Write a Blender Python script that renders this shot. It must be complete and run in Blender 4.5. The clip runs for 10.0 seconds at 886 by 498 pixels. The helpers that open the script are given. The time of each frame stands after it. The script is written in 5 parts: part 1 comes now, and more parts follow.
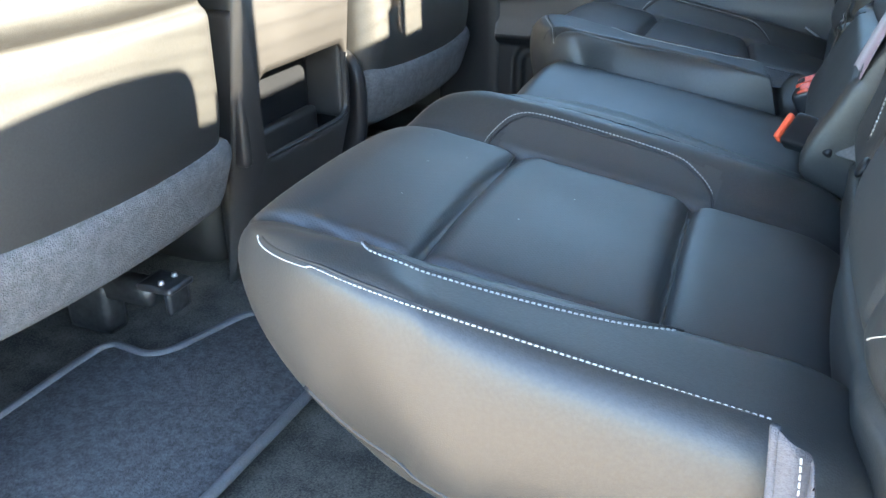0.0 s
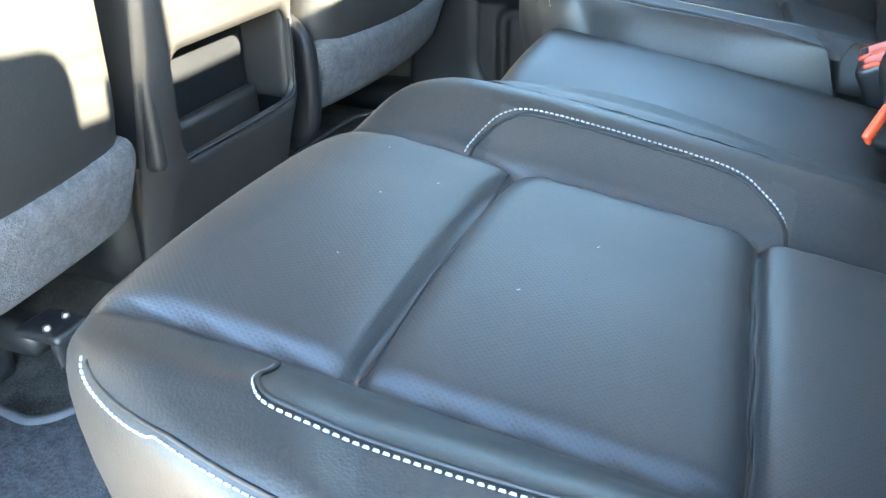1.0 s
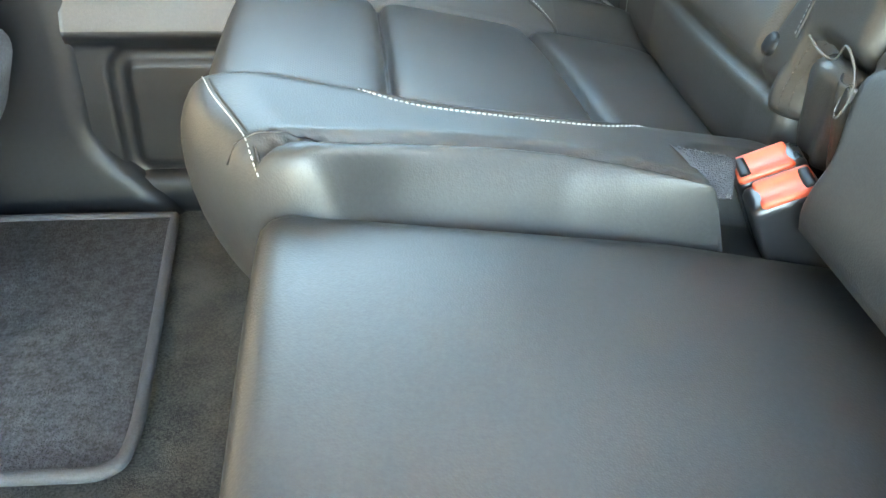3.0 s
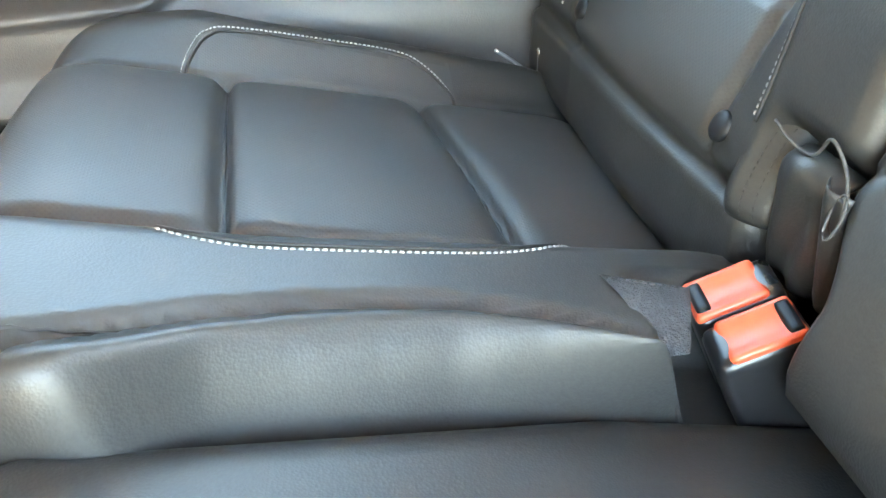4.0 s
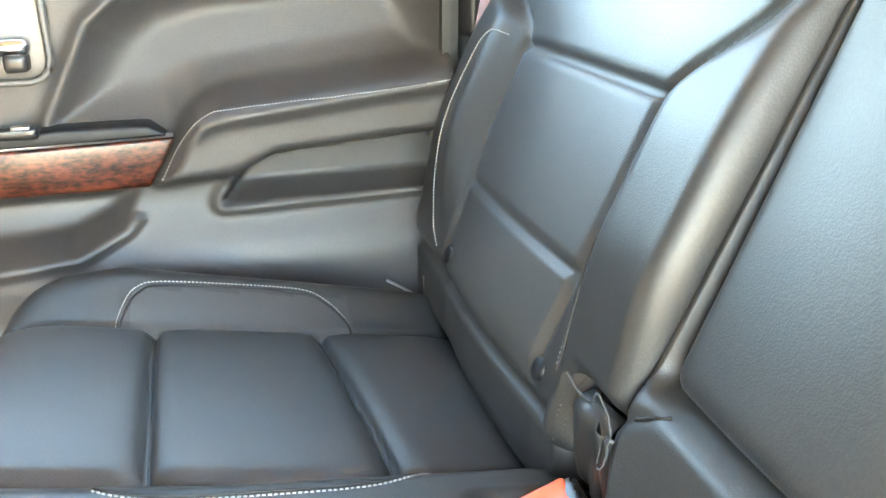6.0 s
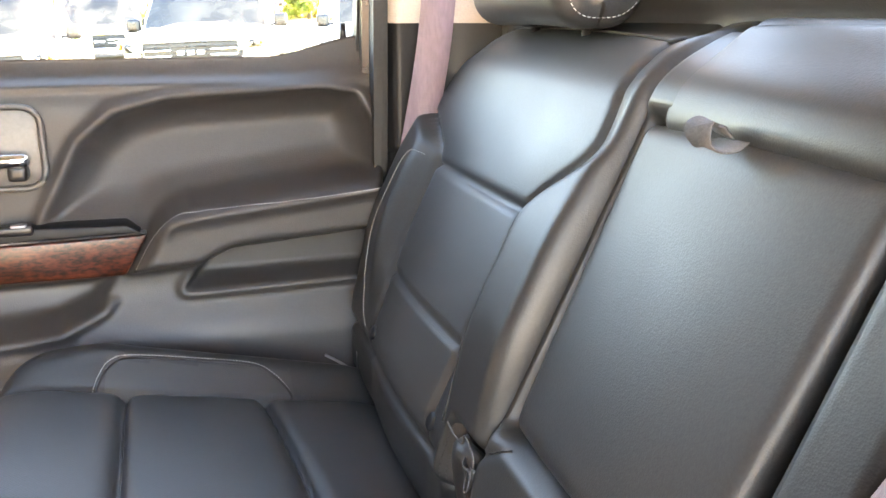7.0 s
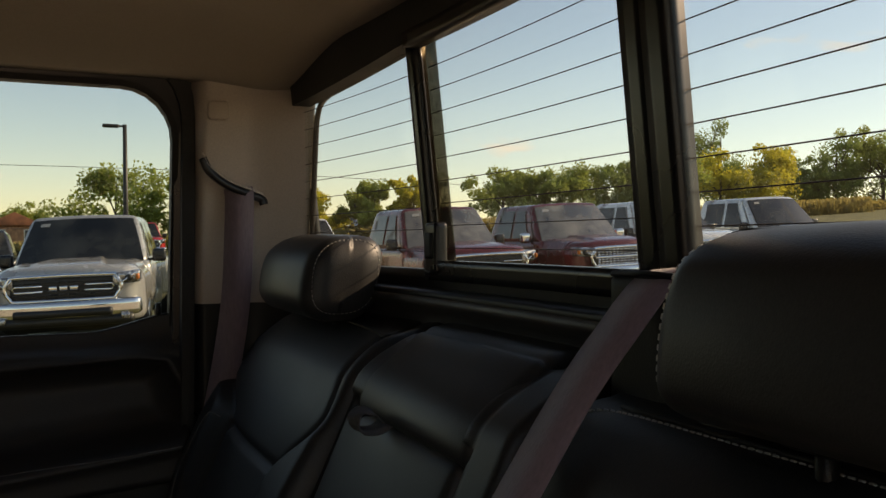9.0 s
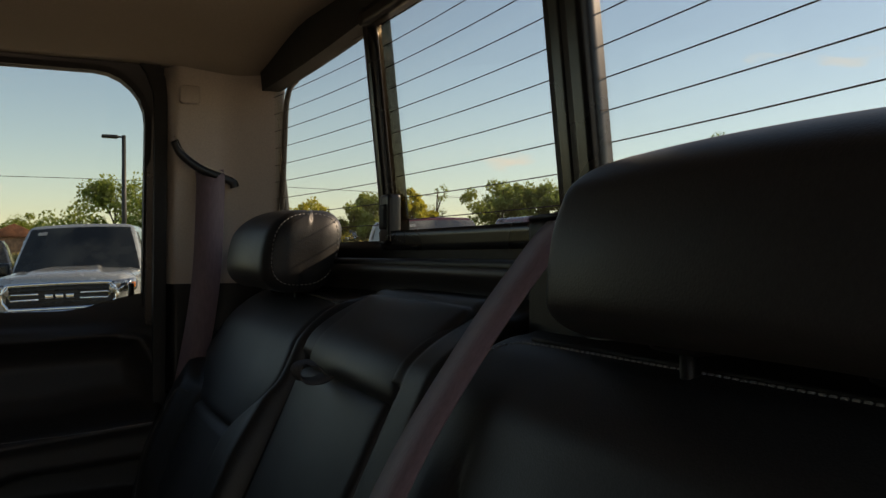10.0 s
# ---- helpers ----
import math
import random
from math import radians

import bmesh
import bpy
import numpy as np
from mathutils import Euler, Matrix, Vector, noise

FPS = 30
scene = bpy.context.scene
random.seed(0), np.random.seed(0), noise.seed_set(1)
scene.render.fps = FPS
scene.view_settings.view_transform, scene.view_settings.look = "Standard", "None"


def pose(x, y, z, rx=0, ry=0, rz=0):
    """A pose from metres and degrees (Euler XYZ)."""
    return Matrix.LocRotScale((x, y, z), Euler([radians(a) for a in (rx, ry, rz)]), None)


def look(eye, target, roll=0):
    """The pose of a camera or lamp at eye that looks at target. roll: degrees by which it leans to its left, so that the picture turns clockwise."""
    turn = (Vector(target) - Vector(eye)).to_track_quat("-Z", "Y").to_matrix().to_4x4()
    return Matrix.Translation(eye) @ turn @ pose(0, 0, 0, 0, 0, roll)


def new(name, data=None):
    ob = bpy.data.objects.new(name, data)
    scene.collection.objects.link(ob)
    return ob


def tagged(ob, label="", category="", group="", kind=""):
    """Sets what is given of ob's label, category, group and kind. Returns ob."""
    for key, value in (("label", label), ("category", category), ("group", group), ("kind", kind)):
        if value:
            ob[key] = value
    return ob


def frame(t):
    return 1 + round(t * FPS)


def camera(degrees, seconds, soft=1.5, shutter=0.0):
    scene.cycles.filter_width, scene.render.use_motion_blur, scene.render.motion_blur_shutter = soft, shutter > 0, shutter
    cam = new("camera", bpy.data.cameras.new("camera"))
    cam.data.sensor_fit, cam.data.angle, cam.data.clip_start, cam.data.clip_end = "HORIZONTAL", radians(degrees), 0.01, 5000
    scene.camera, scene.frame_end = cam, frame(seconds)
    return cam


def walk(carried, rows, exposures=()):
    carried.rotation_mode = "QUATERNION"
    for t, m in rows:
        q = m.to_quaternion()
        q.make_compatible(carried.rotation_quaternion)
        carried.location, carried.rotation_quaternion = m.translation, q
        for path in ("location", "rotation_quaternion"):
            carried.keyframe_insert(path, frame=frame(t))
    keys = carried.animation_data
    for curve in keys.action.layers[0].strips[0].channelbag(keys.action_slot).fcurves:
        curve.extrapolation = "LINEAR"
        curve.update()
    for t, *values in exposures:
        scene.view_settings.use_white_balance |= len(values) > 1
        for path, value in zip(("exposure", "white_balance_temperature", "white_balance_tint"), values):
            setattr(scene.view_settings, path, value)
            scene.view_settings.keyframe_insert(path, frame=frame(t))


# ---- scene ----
from mathutils.bvhtree import BVHTree

cam = camera(54.7, 10.0)
PATH = [
    (0, (-0.038, -1.1214, 0.645), (-0.7471, 0.5455, -0.203), -0.6),
    (0.5, (-0.0794, -0.9964, 0.623), (-0.7629, 0.6613, -0.262), -0.7),
    (1, (-0.1324, -0.8629, 0.599), (-0.7855, 0.7795, -0.337), -0.9),
    (1.5, (-0.2054, -0.7524, 0.615), (-0.8231, 0.8552, -0.402), -1.2),
    (2, (-0.2945, -0.5972, 0.642), (-0.6121, 1.0719, -0.414), -0.1),
    (2.5, (-0.33, -0.4535, 0.633), (-0.3143, 1.2155, -0.469), 1.1),
    (3, (-0.3253, -0.3286, 0.634), (-0.1519, 1.3313, -0.468), 1.6),
    (3.2, (-0.3164, -0.2869, 0.634), (-0.1116, 1.3795, -0.452), 1.6),
    (4.3, (-0.2388, -0.0972, 0.596), (0.1265, 1.5979, -0.401), 0.1),
    (4.5, (-0.2342, -0.0844, 0.604), (0.1638, 1.6253, -0.355), -0.1),
    (5, (-0.231, -0.1026, 0.626), (0.228, 1.6284, -0.264), -0.1),
    (5.5, (-0.2287, -0.1618, 0.679), (0.2333, 1.5911, -0.165), -0.7),
    (5.7, (-0.2252, -0.196, 0.705), (0.2319, 1.5811, -0.09), -1.0),
    (6.8, (-0.2177, -0.4045, 0.779), (0.3265, 1.4377, 0.219), 0.3),
    (7, (-0.2156, -0.4467, 0.798), (0.3447, 1.3978, 0.264), 0.0),
    (7.5, (-0.1967, -0.5376, 0.838), (0.3717, 1.3325, 0.417), -0.2),
    (8, (-0.1712, -0.6148, 0.869), (0.505, 1.2474, 0.598), -0.2),
    (8.5, (-0.1573, -0.6615, 0.88), (0.6504, 1.1647, 0.772), -0.1),
    (9, (-0.1423, -0.7063, 0.887), (0.6852, 1.1141, 0.866), -0.3),
    (9.5, (-0.131, -0.7448, 0.875), (0.7219, 1.0634, 0.904), -0.2),
    (10, (-0.1048, -0.763, 0.834), (0.7236, 1.0573, 0.844), -0.1),
]
walk(cam, [(t, look(eye, target, roll)) for t, eye, target, roll in PATH],
     exposures=[(0, 4.75, 6350, 7), (0.6, 5.25, 6450, 6), (1.2, 5.75, 6650, 4), (2.0, 6.0, 7700, 4), (2.6, 6.35, 8100, 2), (3.2, 6.85, 8500, 5), (4.4, 6.55, 8300, 9), (5.0, 6.65, 8200, 8), (5.7, 6.8, 8200, 8), (6.2, 6.15, 8300, 14), (6.8, 5.75, 8600, 24), (7.3, 5.1, 8500, 24), (7.6, 4.25, 8200, 23), (8.0, 3.0, 8000, 20), (8.5, 1.2, 8600, 20), (9.0, 0.15, 8600, 21), (10, -0.05, 7900, 19)])

# ---- light ----
SUN = Vector((0.97, -0.036, 0.50)).normalized()
world = bpy.data.worlds.new("world")
scene.world = world
world.use_nodes = True
wn = world.node_tree
sky = wn.nodes.new("ShaderNodeTexSky")
sky.sky_type = "NISHITA"
sky.sun_disc = False
sky.sun_elevation = math.asin(SUN.z)
sky.sun_rotation = math.atan2(SUN.x, SUN.y)
sky.air_density, sky.dust_density, sky.ozone_density = 1.0, 0.25, 1.6
# a few small fair-weather clouds low in the sky
wc, wm, wz, wr, wx = (wn.nodes.new(k) for k in ("ShaderNodeTexCoord", "ShaderNodeMapping", "ShaderNodeTexNoise", "ShaderNodeMapRange", "ShaderNodeMixRGB"))
wm.inputs["Scale"].default_value = (7.0, 7.0, 26.0)
wz.inputs["Scale"].default_value, wz.inputs["Detail"].default_value = 1.0, 6
wr.inputs["From Min"].default_value, wr.inputs["From Max"].default_value = 0.64, 0.76
wx.inputs[2].default_value = (6.0, 5.6, 5.2, 1)
wn.links.new(wc.outputs["Generated"], wm.inputs[0])
wn.links.new(wm.outputs[0], wz.inputs[0])
wn.links.new(wz.outputs[0], wr.inputs[0])
wn.links.new(wr.outputs[0], wx.inputs[0])
wn.links.new(sky.outputs[0], wx.inputs[1])
wn.links.new(wx.outputs[0], wn.nodes["Background"].inputs[0])
wn.nodes["Background"].inputs[1].default_value = 0.15
sun = new("sun", bpy.data.lights.new("sun", "SUN"))
sun.data.energy, sun.data.angle, sun.data.color = 5.0, radians(0.55), (1.0, 0.86, 0.66)
sun.matrix_world = look(SUN * 30, (0, 0, 0))


# ---- materials ----
def surf(name, col, rough=0.5, metal=0.0, vary=(6.0, 0.25), grain=(400.0, 0.2, 0.0006), fine=None, spec=0.5, coat=0.0, sheen=0.0, stretch=(1, 1, 1)):
    """A procedural surface: colour broken up at a large and a small scale, rough patches, and relief from grain."""
    m = bpy.data.materials.new(name)
    m.use_nodes = True
    nt = m.node_tree
    b = nt.nodes["Principled BSDF"]
    tc = nt.nodes.new("ShaderNodeTexCoord")
    mp = nt.nodes.new("ShaderNodeMapping")
    mp.inputs["Scale"].default_value = stretch
    nt.links.new(tc.outputs["Object"], mp.inputs[0])
    big = nt.nodes.new("ShaderNodeTexNoise")
    big.inputs["Scale"].default_value, big.inputs["Detail"].default_value = vary[0], 5
    nt.links.new(mp.outputs[0], big.inputs[0])
    small = nt.nodes.new("ShaderNodeTexNoise")
    small.inputs["Scale"].default_value, small.inputs["Detail"].default_value = grain[0] * 0.5, 3
    nt.links.new(mp.outputs[0], small.inputs[0])
    add = nt.nodes.new("ShaderNodeMath")
    add.operation = "ADD"
    nt.links.new(big.outputs[0], add.inputs[0])
    nt.links.new(small.outputs[0], add.inputs[1])
    ramp = nt.nodes.new("ShaderNodeMapRange")
    ramp.inputs["From Min"].default_value, ramp.inputs["From Max"].default_value = 0.78, 1.22
    ramp.inputs["To Min"].default_value, ramp.inputs["To Max"].default_value = 1 - vary[1], 1 + vary[1]
    nt.links.new(add.outputs[0], ramp.inputs[0])
    mul = nt.nodes.new("ShaderNodeVectorMath")
    mul.operation = "SCALE"
    mul.inputs[0].default_value = col
    nt.links.new(ramp.outputs[0], mul.inputs["Scale"])
    nt.links.new(mul.outputs[0], b.inputs["Base Color"])
    rr = nt.nodes.new("ShaderNodeMapRange")
    rr.inputs["From Min"].default_value, rr.inputs["From Max"].default_value = 0.3, 0.7
    rr.inputs["To Min"].default_value, rr.inputs["To Max"].default_value = max(rough - 0.07, 0.02), min(rough + 0.07, 1)
    nt.links.new(big.outputs[0], rr.inputs[0])
    nt.links.new(rr.outputs[0], b.inputs["Roughness"])
    b.inputs["Metallic"].default_value = metal
    b.inputs["Specular IOR Level"].default_value = spec
    b.inputs["Coat Weight"].default_value = coat
    b.inputs["Coat Roughness"].default_value = 0.05
    b.inputs["Sheen Weight"].default_value = sheen
    if grain[1] > 0:
        tex = nt.nodes.new("ShaderNodeTexVoronoi" if fine == "cells" else "ShaderNodeTexNoise")
        tex.inputs["Scale"].default_value = grain[0]
        nt.links.new(mp.outputs[0], tex.inputs[0])
        bump = nt.nodes.new("ShaderNodeBump")
        bump.inputs["Strength"].default_value, bump.inputs["Distance"].default_value = grain[1], grain[2]
        nt.links.new(tex.outputs[0], bump.inputs["Height"])
        nt.links.new(bump.outputs[0], b.inputs["Normal"])
    return m


def perforated(name, col, rough, pitch):
    """Leather punched with a staggered grid of small dark holes."""
    m = surf(name, col, rough, vary=(5.0, 0.1), grain=(900.0, 0.15, 0.0003), fine="cells")
    nt = m.node_tree
    b = nt.nodes["Principled BSDF"]
    tc = nt.nodes["Texture Coordinate"]
    best = None
    for off in (0.0, 0.5):
        sc = nt.nodes.new("ShaderNodeVectorMath")
        sc.operation = "MULTIPLY_ADD"
        sc.inputs[1].default_value = (1 / pitch, 1 / pitch, 0)
        sc.inputs[2].default_value = (off, off, 0)
        nt.links.new(tc.outputs["UV"], sc.inputs[0])
        fr = nt.nodes.new("ShaderNodeVectorMath")
        fr.operation = "FRACTION"
        nt.links.new(sc.outputs[0], fr.inputs[0])
        ds = nt.nodes.new("ShaderNodeVectorMath")
        ds.operation = "DISTANCE"
        ds.inputs[1].default_value = (0.5, 0.5, 0)
        nt.links.new(fr.outputs[0], ds.inputs[0])
        if best:
            mn = nt.nodes.new("ShaderNodeMath")
            mn.operation = "MINIMUM"
            nt.links.new(best.outputs["Value"], mn.inputs[0])
            nt.links.new(ds.outputs["Value"], mn.inputs[1])
            best = mn
        else:
            best = ds
    hole = nt.nodes.new("ShaderNodeMapRange")
    hole.inputs["From Min"].default_value, hole.inputs["From Max"].default_value = 0.14, 0.24
    hole.inputs["To Min"].default_value, hole.inputs["To Max"].default_value = 0.0, 1.0
    nt.links.new(best.outputs[0], hole.inputs[0])
    old = b.inputs["Base Color"].links[0].from_socket
    sc2 = nt.nodes.new("ShaderNodeVectorMath")
    sc2.operation = "SCALE"
    nt.links.new(old, sc2.inputs[0])
    lift = nt.nodes.new("ShaderNodeMapRange")
    lift.inputs["To Min"].default_value = 0.80
    nt.links.new(hole.outputs[0], lift.inputs[0])
    nt.links.new(lift.outputs[0], sc2.inputs["Scale"])
    nt.links.new(sc2.outputs[0], b.inputs["Base Color"])
    first = b.inputs["Normal"].links[0].from_node
    bump = nt.nodes.new("ShaderNodeBump")
    bump.inputs["Strength"].default_value, bump.inputs["Distance"].default_value = 0.14, 0.0006
    nt.links.new(hole.outputs[0], bump.inputs["Height"])
    nt.links.new(first.outputs[0], bump.inputs["Normal"])
    nt.links.new(bump.outputs[0], b.inputs["Normal"])
    return m


def glass(name, tint, gloss=1.0, dust=0.0):
    m = bpy.data.materials.new(name)
    m.use_nodes = True
    nt = m.node_tree
    nt.nodes.remove(nt.nodes["Principled BSDF"])
    tr, gl, fr, mx = (nt.nodes.new(k) for k in ("ShaderNodeBsdfTransparent", "ShaderNodeBsdfGlossy", "ShaderNodeLayerWeight", "ShaderNodeMixShader"))
    tr.inputs[0].default_value = (*tint, 1)
    gl.inputs["Roughness"].default_value = 0.02
    gl.inputs[0].default_value = (gloss, gloss, gloss, 1)
    fall, low = nt.nodes.new("ShaderNodeMath"), nt.nodes.new("ShaderNodeMath")
    fall.operation, fall.inputs[1].default_value = "POWER", 4.0
    low.operation, low.inputs[1].default_value, low.inputs[2].default_value = "MULTIPLY_ADD", 0.18, 0.015
    fr.inputs["Blend"].default_value = 0.5
    nt.links.new(fr.outputs["Facing"], fall.inputs[0])
    nt.links.new(fall.outputs[0], low.inputs[0])
    nt.links.new(low.outputs[0], mx.inputs[0])
    nt.links.new(tr.outputs[0], mx.inputs[1])
    nt.links.new(gl.outputs[0], mx.inputs[2])
    last = mx
    if dust:
        tl, over, nz, mul = (nt.nodes.new(k) for k in ("ShaderNodeBsdfTranslucent", "ShaderNodeMixShader", "ShaderNodeTexNoise", "ShaderNodeMath"))
        tl.inputs[0].default_value = (0.85, 0.78, 0.66, 1)
        nz.inputs["Scale"].default_value = 3.0
        mul.operation, mul.inputs[1].default_value = "MULTIPLY", dust * 2
        nt.links.new(nz.outputs[0], mul.inputs[0])
        nt.links.new(mul.outputs[0], over.inputs[0])
        nt.links.new(mx.outputs[0], over.inputs[1])
        nt.links.new(tl.outputs[0], over.inputs[2])
        last = over
    nt.links.new(last.outputs[0], nt.nodes["Material Output"].inputs[0])
    return m


LEATHER = surf("black_leather", (0.021, 0.0213, 0.0210), 0.46, vary=(5.0, 0.16), grain=(650.0, 0.26, 0.0004), fine="cells", spec=0.42)
PERF = perforated("perforated_leather", (0.028, 0.028, 0.0275), 0.50, 0.0040)
# near-black, so the shade inside seams and creases is put in as colour
SEAMSHADE = surf("seam_shadow_leather", (0.005, 0.005, 0.005), 0.6)
THREAD = surf("pale_thread", (0.27, 0.27, 0.26), 0.7, grain=(1500, 0.3, 0.0003))
TABCLOTH = surf("charcoal_cloth", (0.030, 0.031, 0.036), 0.9, vary=(30, 0.3), grain=(700, 0.8, 0.002))
WHITETHREAD = surf("white_thread", (0.60, 0.60, 0.58), 0.7, grain=(1500, 0.3, 0.0003))
DARKTHREAD = surf("charcoal_thread", (0.016, 0.016, 0.017), 0.7, grain=(1500, 0.3, 0.0003))
GREYTHREAD = surf("grey_thread", (0.30, 0.30, 0.30), 0.7, grain=(1500, 0.3, 0.0003))
CUTEDGE = surf("worn_cut_leather_edge", (0.050, 0.050, 0.050), 0.7, grain=(900, 0.3, 0.0003))
PLASTIC = surf("grained_black_plastic", (0.008, 0.0083, 0.0095), 0.46, vary=(5, 0.15), grain=(700, 0.35, 0.0004), fine="cells", spec=0.3)
CONSOLE = surf("grained_console_plastic", (0.016, 0.0155, 0.0155), 0.5, vary=(5, 0.12), grain=(700, 0.35, 0.0004), fine="cells", spec=0.4)
DOORSKIN = surf("soft_charcoal_door_skin", (0.036, 0.033, 0.032), 0.5, vary=(4, 0.1), grain=(600, 0.3, 0.0004), fine="cells")
SHELFTRIM = surf("grey_grained_shelf_trim", (0.046, 0.044, 0.042), 0.46, vary=(4, 0.1), grain=(600, 0.3, 0.0004), fine="cells")
SATIN = surf("satin_black_plastic", (0.007, 0.0078, 0.0095), 0.46, vary=(5, 0.15), grain=(300, 0.1, 0.0003), spec=0.24)
GLOSSBLK = surf("smooth_black_trim", (0.012, 0.012, 0.013), 0.3, vary=(5, 0.2), grain=(300, 0.05, 0.0002))
CARPET = surf("charcoal_carpet", (0.046, 0.043, 0.037), 0.97, vary=(20, 0.85), grain=(850, 1.0, 0.004))
CARPETPANEL = surf("grey_needlefelt", (0.075, 0.078, 0.085), 0.97, vary=(60, 0.3), grain=(520, 1.0, 0.004))
MAT = surf("blue_grey_mat_pile", (0.034, 0.035, 0.040), 0.97, vary=(70, 0.6), grain=(480, 1.0, 0.005))
MATEDGE = surf("mat_binding", (0.050, 0.051, 0.056), 0.8, vary=(30, 0.2), grain=(900, 0.8, 0.001))
FELT = surf("grey_woven_cloth", (0.048, 0.048, 0.056), 0.9, vary=(20, 0.2), grain=(900, 0.7, 0.001))
STRAP = surf("grey_strap_cloth", (0.085, 0.08, 0.08), 0.9, vary=(30, 0.2), grain=(900, 0.7, 0.001))
PILLARTRIM = surf("warm_grey_pillar_trim", (0.50, 0.44, 0.38), 0.7, vary=(3, 0.08), grain=(800, 0.25, 0.0004))
HEADLINER = surf("taupe_headliner_cloth", (0.30, 0.25, 0.20), 0.95, vary=(4, 0.1), grain=(900, 0.5, 0.0008), sheen=0.1)
BELT = surf("mauve_grey_webbing", (0.20, 0.145, 0.17), 0.6, vary=(14, 0.12), grain=(520, 0.45, 0.0008), stretch=(1, 1, 0.25), sheen=0.2)
RED = surf("red_button_plastic", (0.64, 0.085, 0.035), 0.4, vary=(30, 0.1), grain=(300, 0.1, 0.0003))
WOOD = surf("reddish_burl_wood", (0.050, 0.0100, 0.0038), 0.36, vary=(120, 0.95), grain=(420, 0.15, 0.0004), coat=0.1, stretch=(0.55, 1, 1.3))
CHROME = surf("chrome", (0.75, 0.75, 0.76), 0.10, 1.0, vary=(5, 0.05), grain=(100, 0.02, 0.0002))
SATINMETAL = surf("satin_silver_trim", (0.35, 0.35, 0.36), 0.35, 0.9, vary=(10, 0.1), grain=(400, 0.1, 0.0003))
STEEL = surf("dark_rail_steel", (0.04, 0.04, 0.042), 0.4, 0.6, vary=(20, 0.4), grain=(200, 0.3, 0.0005))
BLACKRUB = surf("black_rubber_seal", (0.012, 0.012, 0.012), 0.65, vary=(8, 0.2), grain=(300, 0.2, 0.0004))
LINE = surf("defroster_print", (0.03, 0.022, 0.018), 0.6, grain=(300, 0.0, 0.001))
PANE = glass("clear_glass", (0.90, 0.94, 0.91), 0.6)
DUSTYPANE = glass("dusty_rear_glass", (0.90, 0.93, 0.90), 0.6, 0.003)
GUNMETAL = surf("dark_satin_plastic", (0.10, 0.095, 0.09), 0.42, 0.3, vary=(10, 0.1), grain=(400, 0.1, 0.0003))
SHELLPAINT = surf("body_shell", (0.03, 0.03, 0.032), 0.6)


# ---- building helpers ----
def mesh_of(name, verts, faces, smooth=True):
    me = bpy.data.meshes.new(name)
    me.from_pydata([tuple(map(float, v)) for v in verts], [], [tuple(map(int, f)) for f in faces])
    me.validate()
    me.polygons.foreach_set("use_smooth", [smooth] * len(me.polygons))
    me.update()
    return me


def part(name, geo, material, parent=None, label="", smooth=True):
    """Links a mesh made of (verts, faces), or a bmesh, under a thing or a part."""
    if isinstance(geo, bmesh.types.BMesh):
        me = bpy.data.meshes.new(name)
        geo.to_mesh(me)
        geo.free()
        me.polygons.foreach_set("use_smooth", [smooth] * len(me.polygons))
    else:
        me = mesh_of(name, geo[0], geo[1], smooth)
    for one in material if isinstance(material, (list, tuple)) else [material]:
        me.materials.append(one)
    ob = new(name, me)
    ob.parent = parent
    if label:
        tagged(ob, label)
    return ob


def thing(name, label, category, at=(0, 0, 0), group="", kind=""):
    return_ob = new(name)
    return_ob.empty_display_size = 0.05
    return_ob.location = at
    return tagged(return_ob, label, category, group, kind)


def rbox(c, h, r, step=0.01, fn=None):
    """A box of half sizes h with rounded edges, in quads of about step, bent by fn."""
    h = np.array(h, float)
    r = np.minimum(np.array(r if np.ndim(r) else (r, r, r), float), h * 0.999)
    n = [max(2, int(round(2 * k / s))) for k, s in zip(h, step if np.ndim(step) else (step,) * 3)]
    vs, fs, base = [], [], 0
    for ax in range(3):
        a, b = (ax + 1) % 3, (ax + 2) % 3
        for s in (-1, 1):
            ga, gb = np.meshgrid(np.linspace(-1, 1, n[a] + 1) * h[a], np.linspace(-1, 1, n[b] + 1) * h[b], indexing="ij")
            p = np.zeros(ga.shape + (3,))
            p[..., ax], p[..., a], p[..., b] = s * h[ax], ga, gb
            idx = base + np.arange(ga.size).reshape(ga.shape)
            q = np.stack([idx[:-1, :-1], idx[1:, :-1], idx[1:, 1:], idx[:-1, 1:]], -1).reshape(-1, 4)
            fs.append(q if s > 0 else q[:, ::-1])
            vs.append(p.reshape(-1, 3))
            base += ga.size
    v, f = np.concatenate(vs), np.concatenate(fs)
    _, first, inv = np.unique(np.round(v, 6), axis=0, return_index=True, return_inverse=True)
    v, f = v[first], inv.reshape(-1)[f]
    inner = np.clip(v, -(h - r), h - r)
    d = (v - inner) / r
    ln = np.linalg.norm(d, axis=1, keepdims=True)
    v = inner + np.where(ln > 1e-9, d / np.maximum(ln, 1e-9), 0) * r + np.array(c)
    if fn:
        v = fn(v)
        a, b, c3 = v[f[:, 0]] - v.mean(0), v[f[:, 1]] - v.mean(0), v[f[:, 2]] - v.mean(0)
        if np.einsum("ij,ij->i", a, np.cross(b, c3)).sum() < 0:
            f = f[:, ::-1]
    return v, f


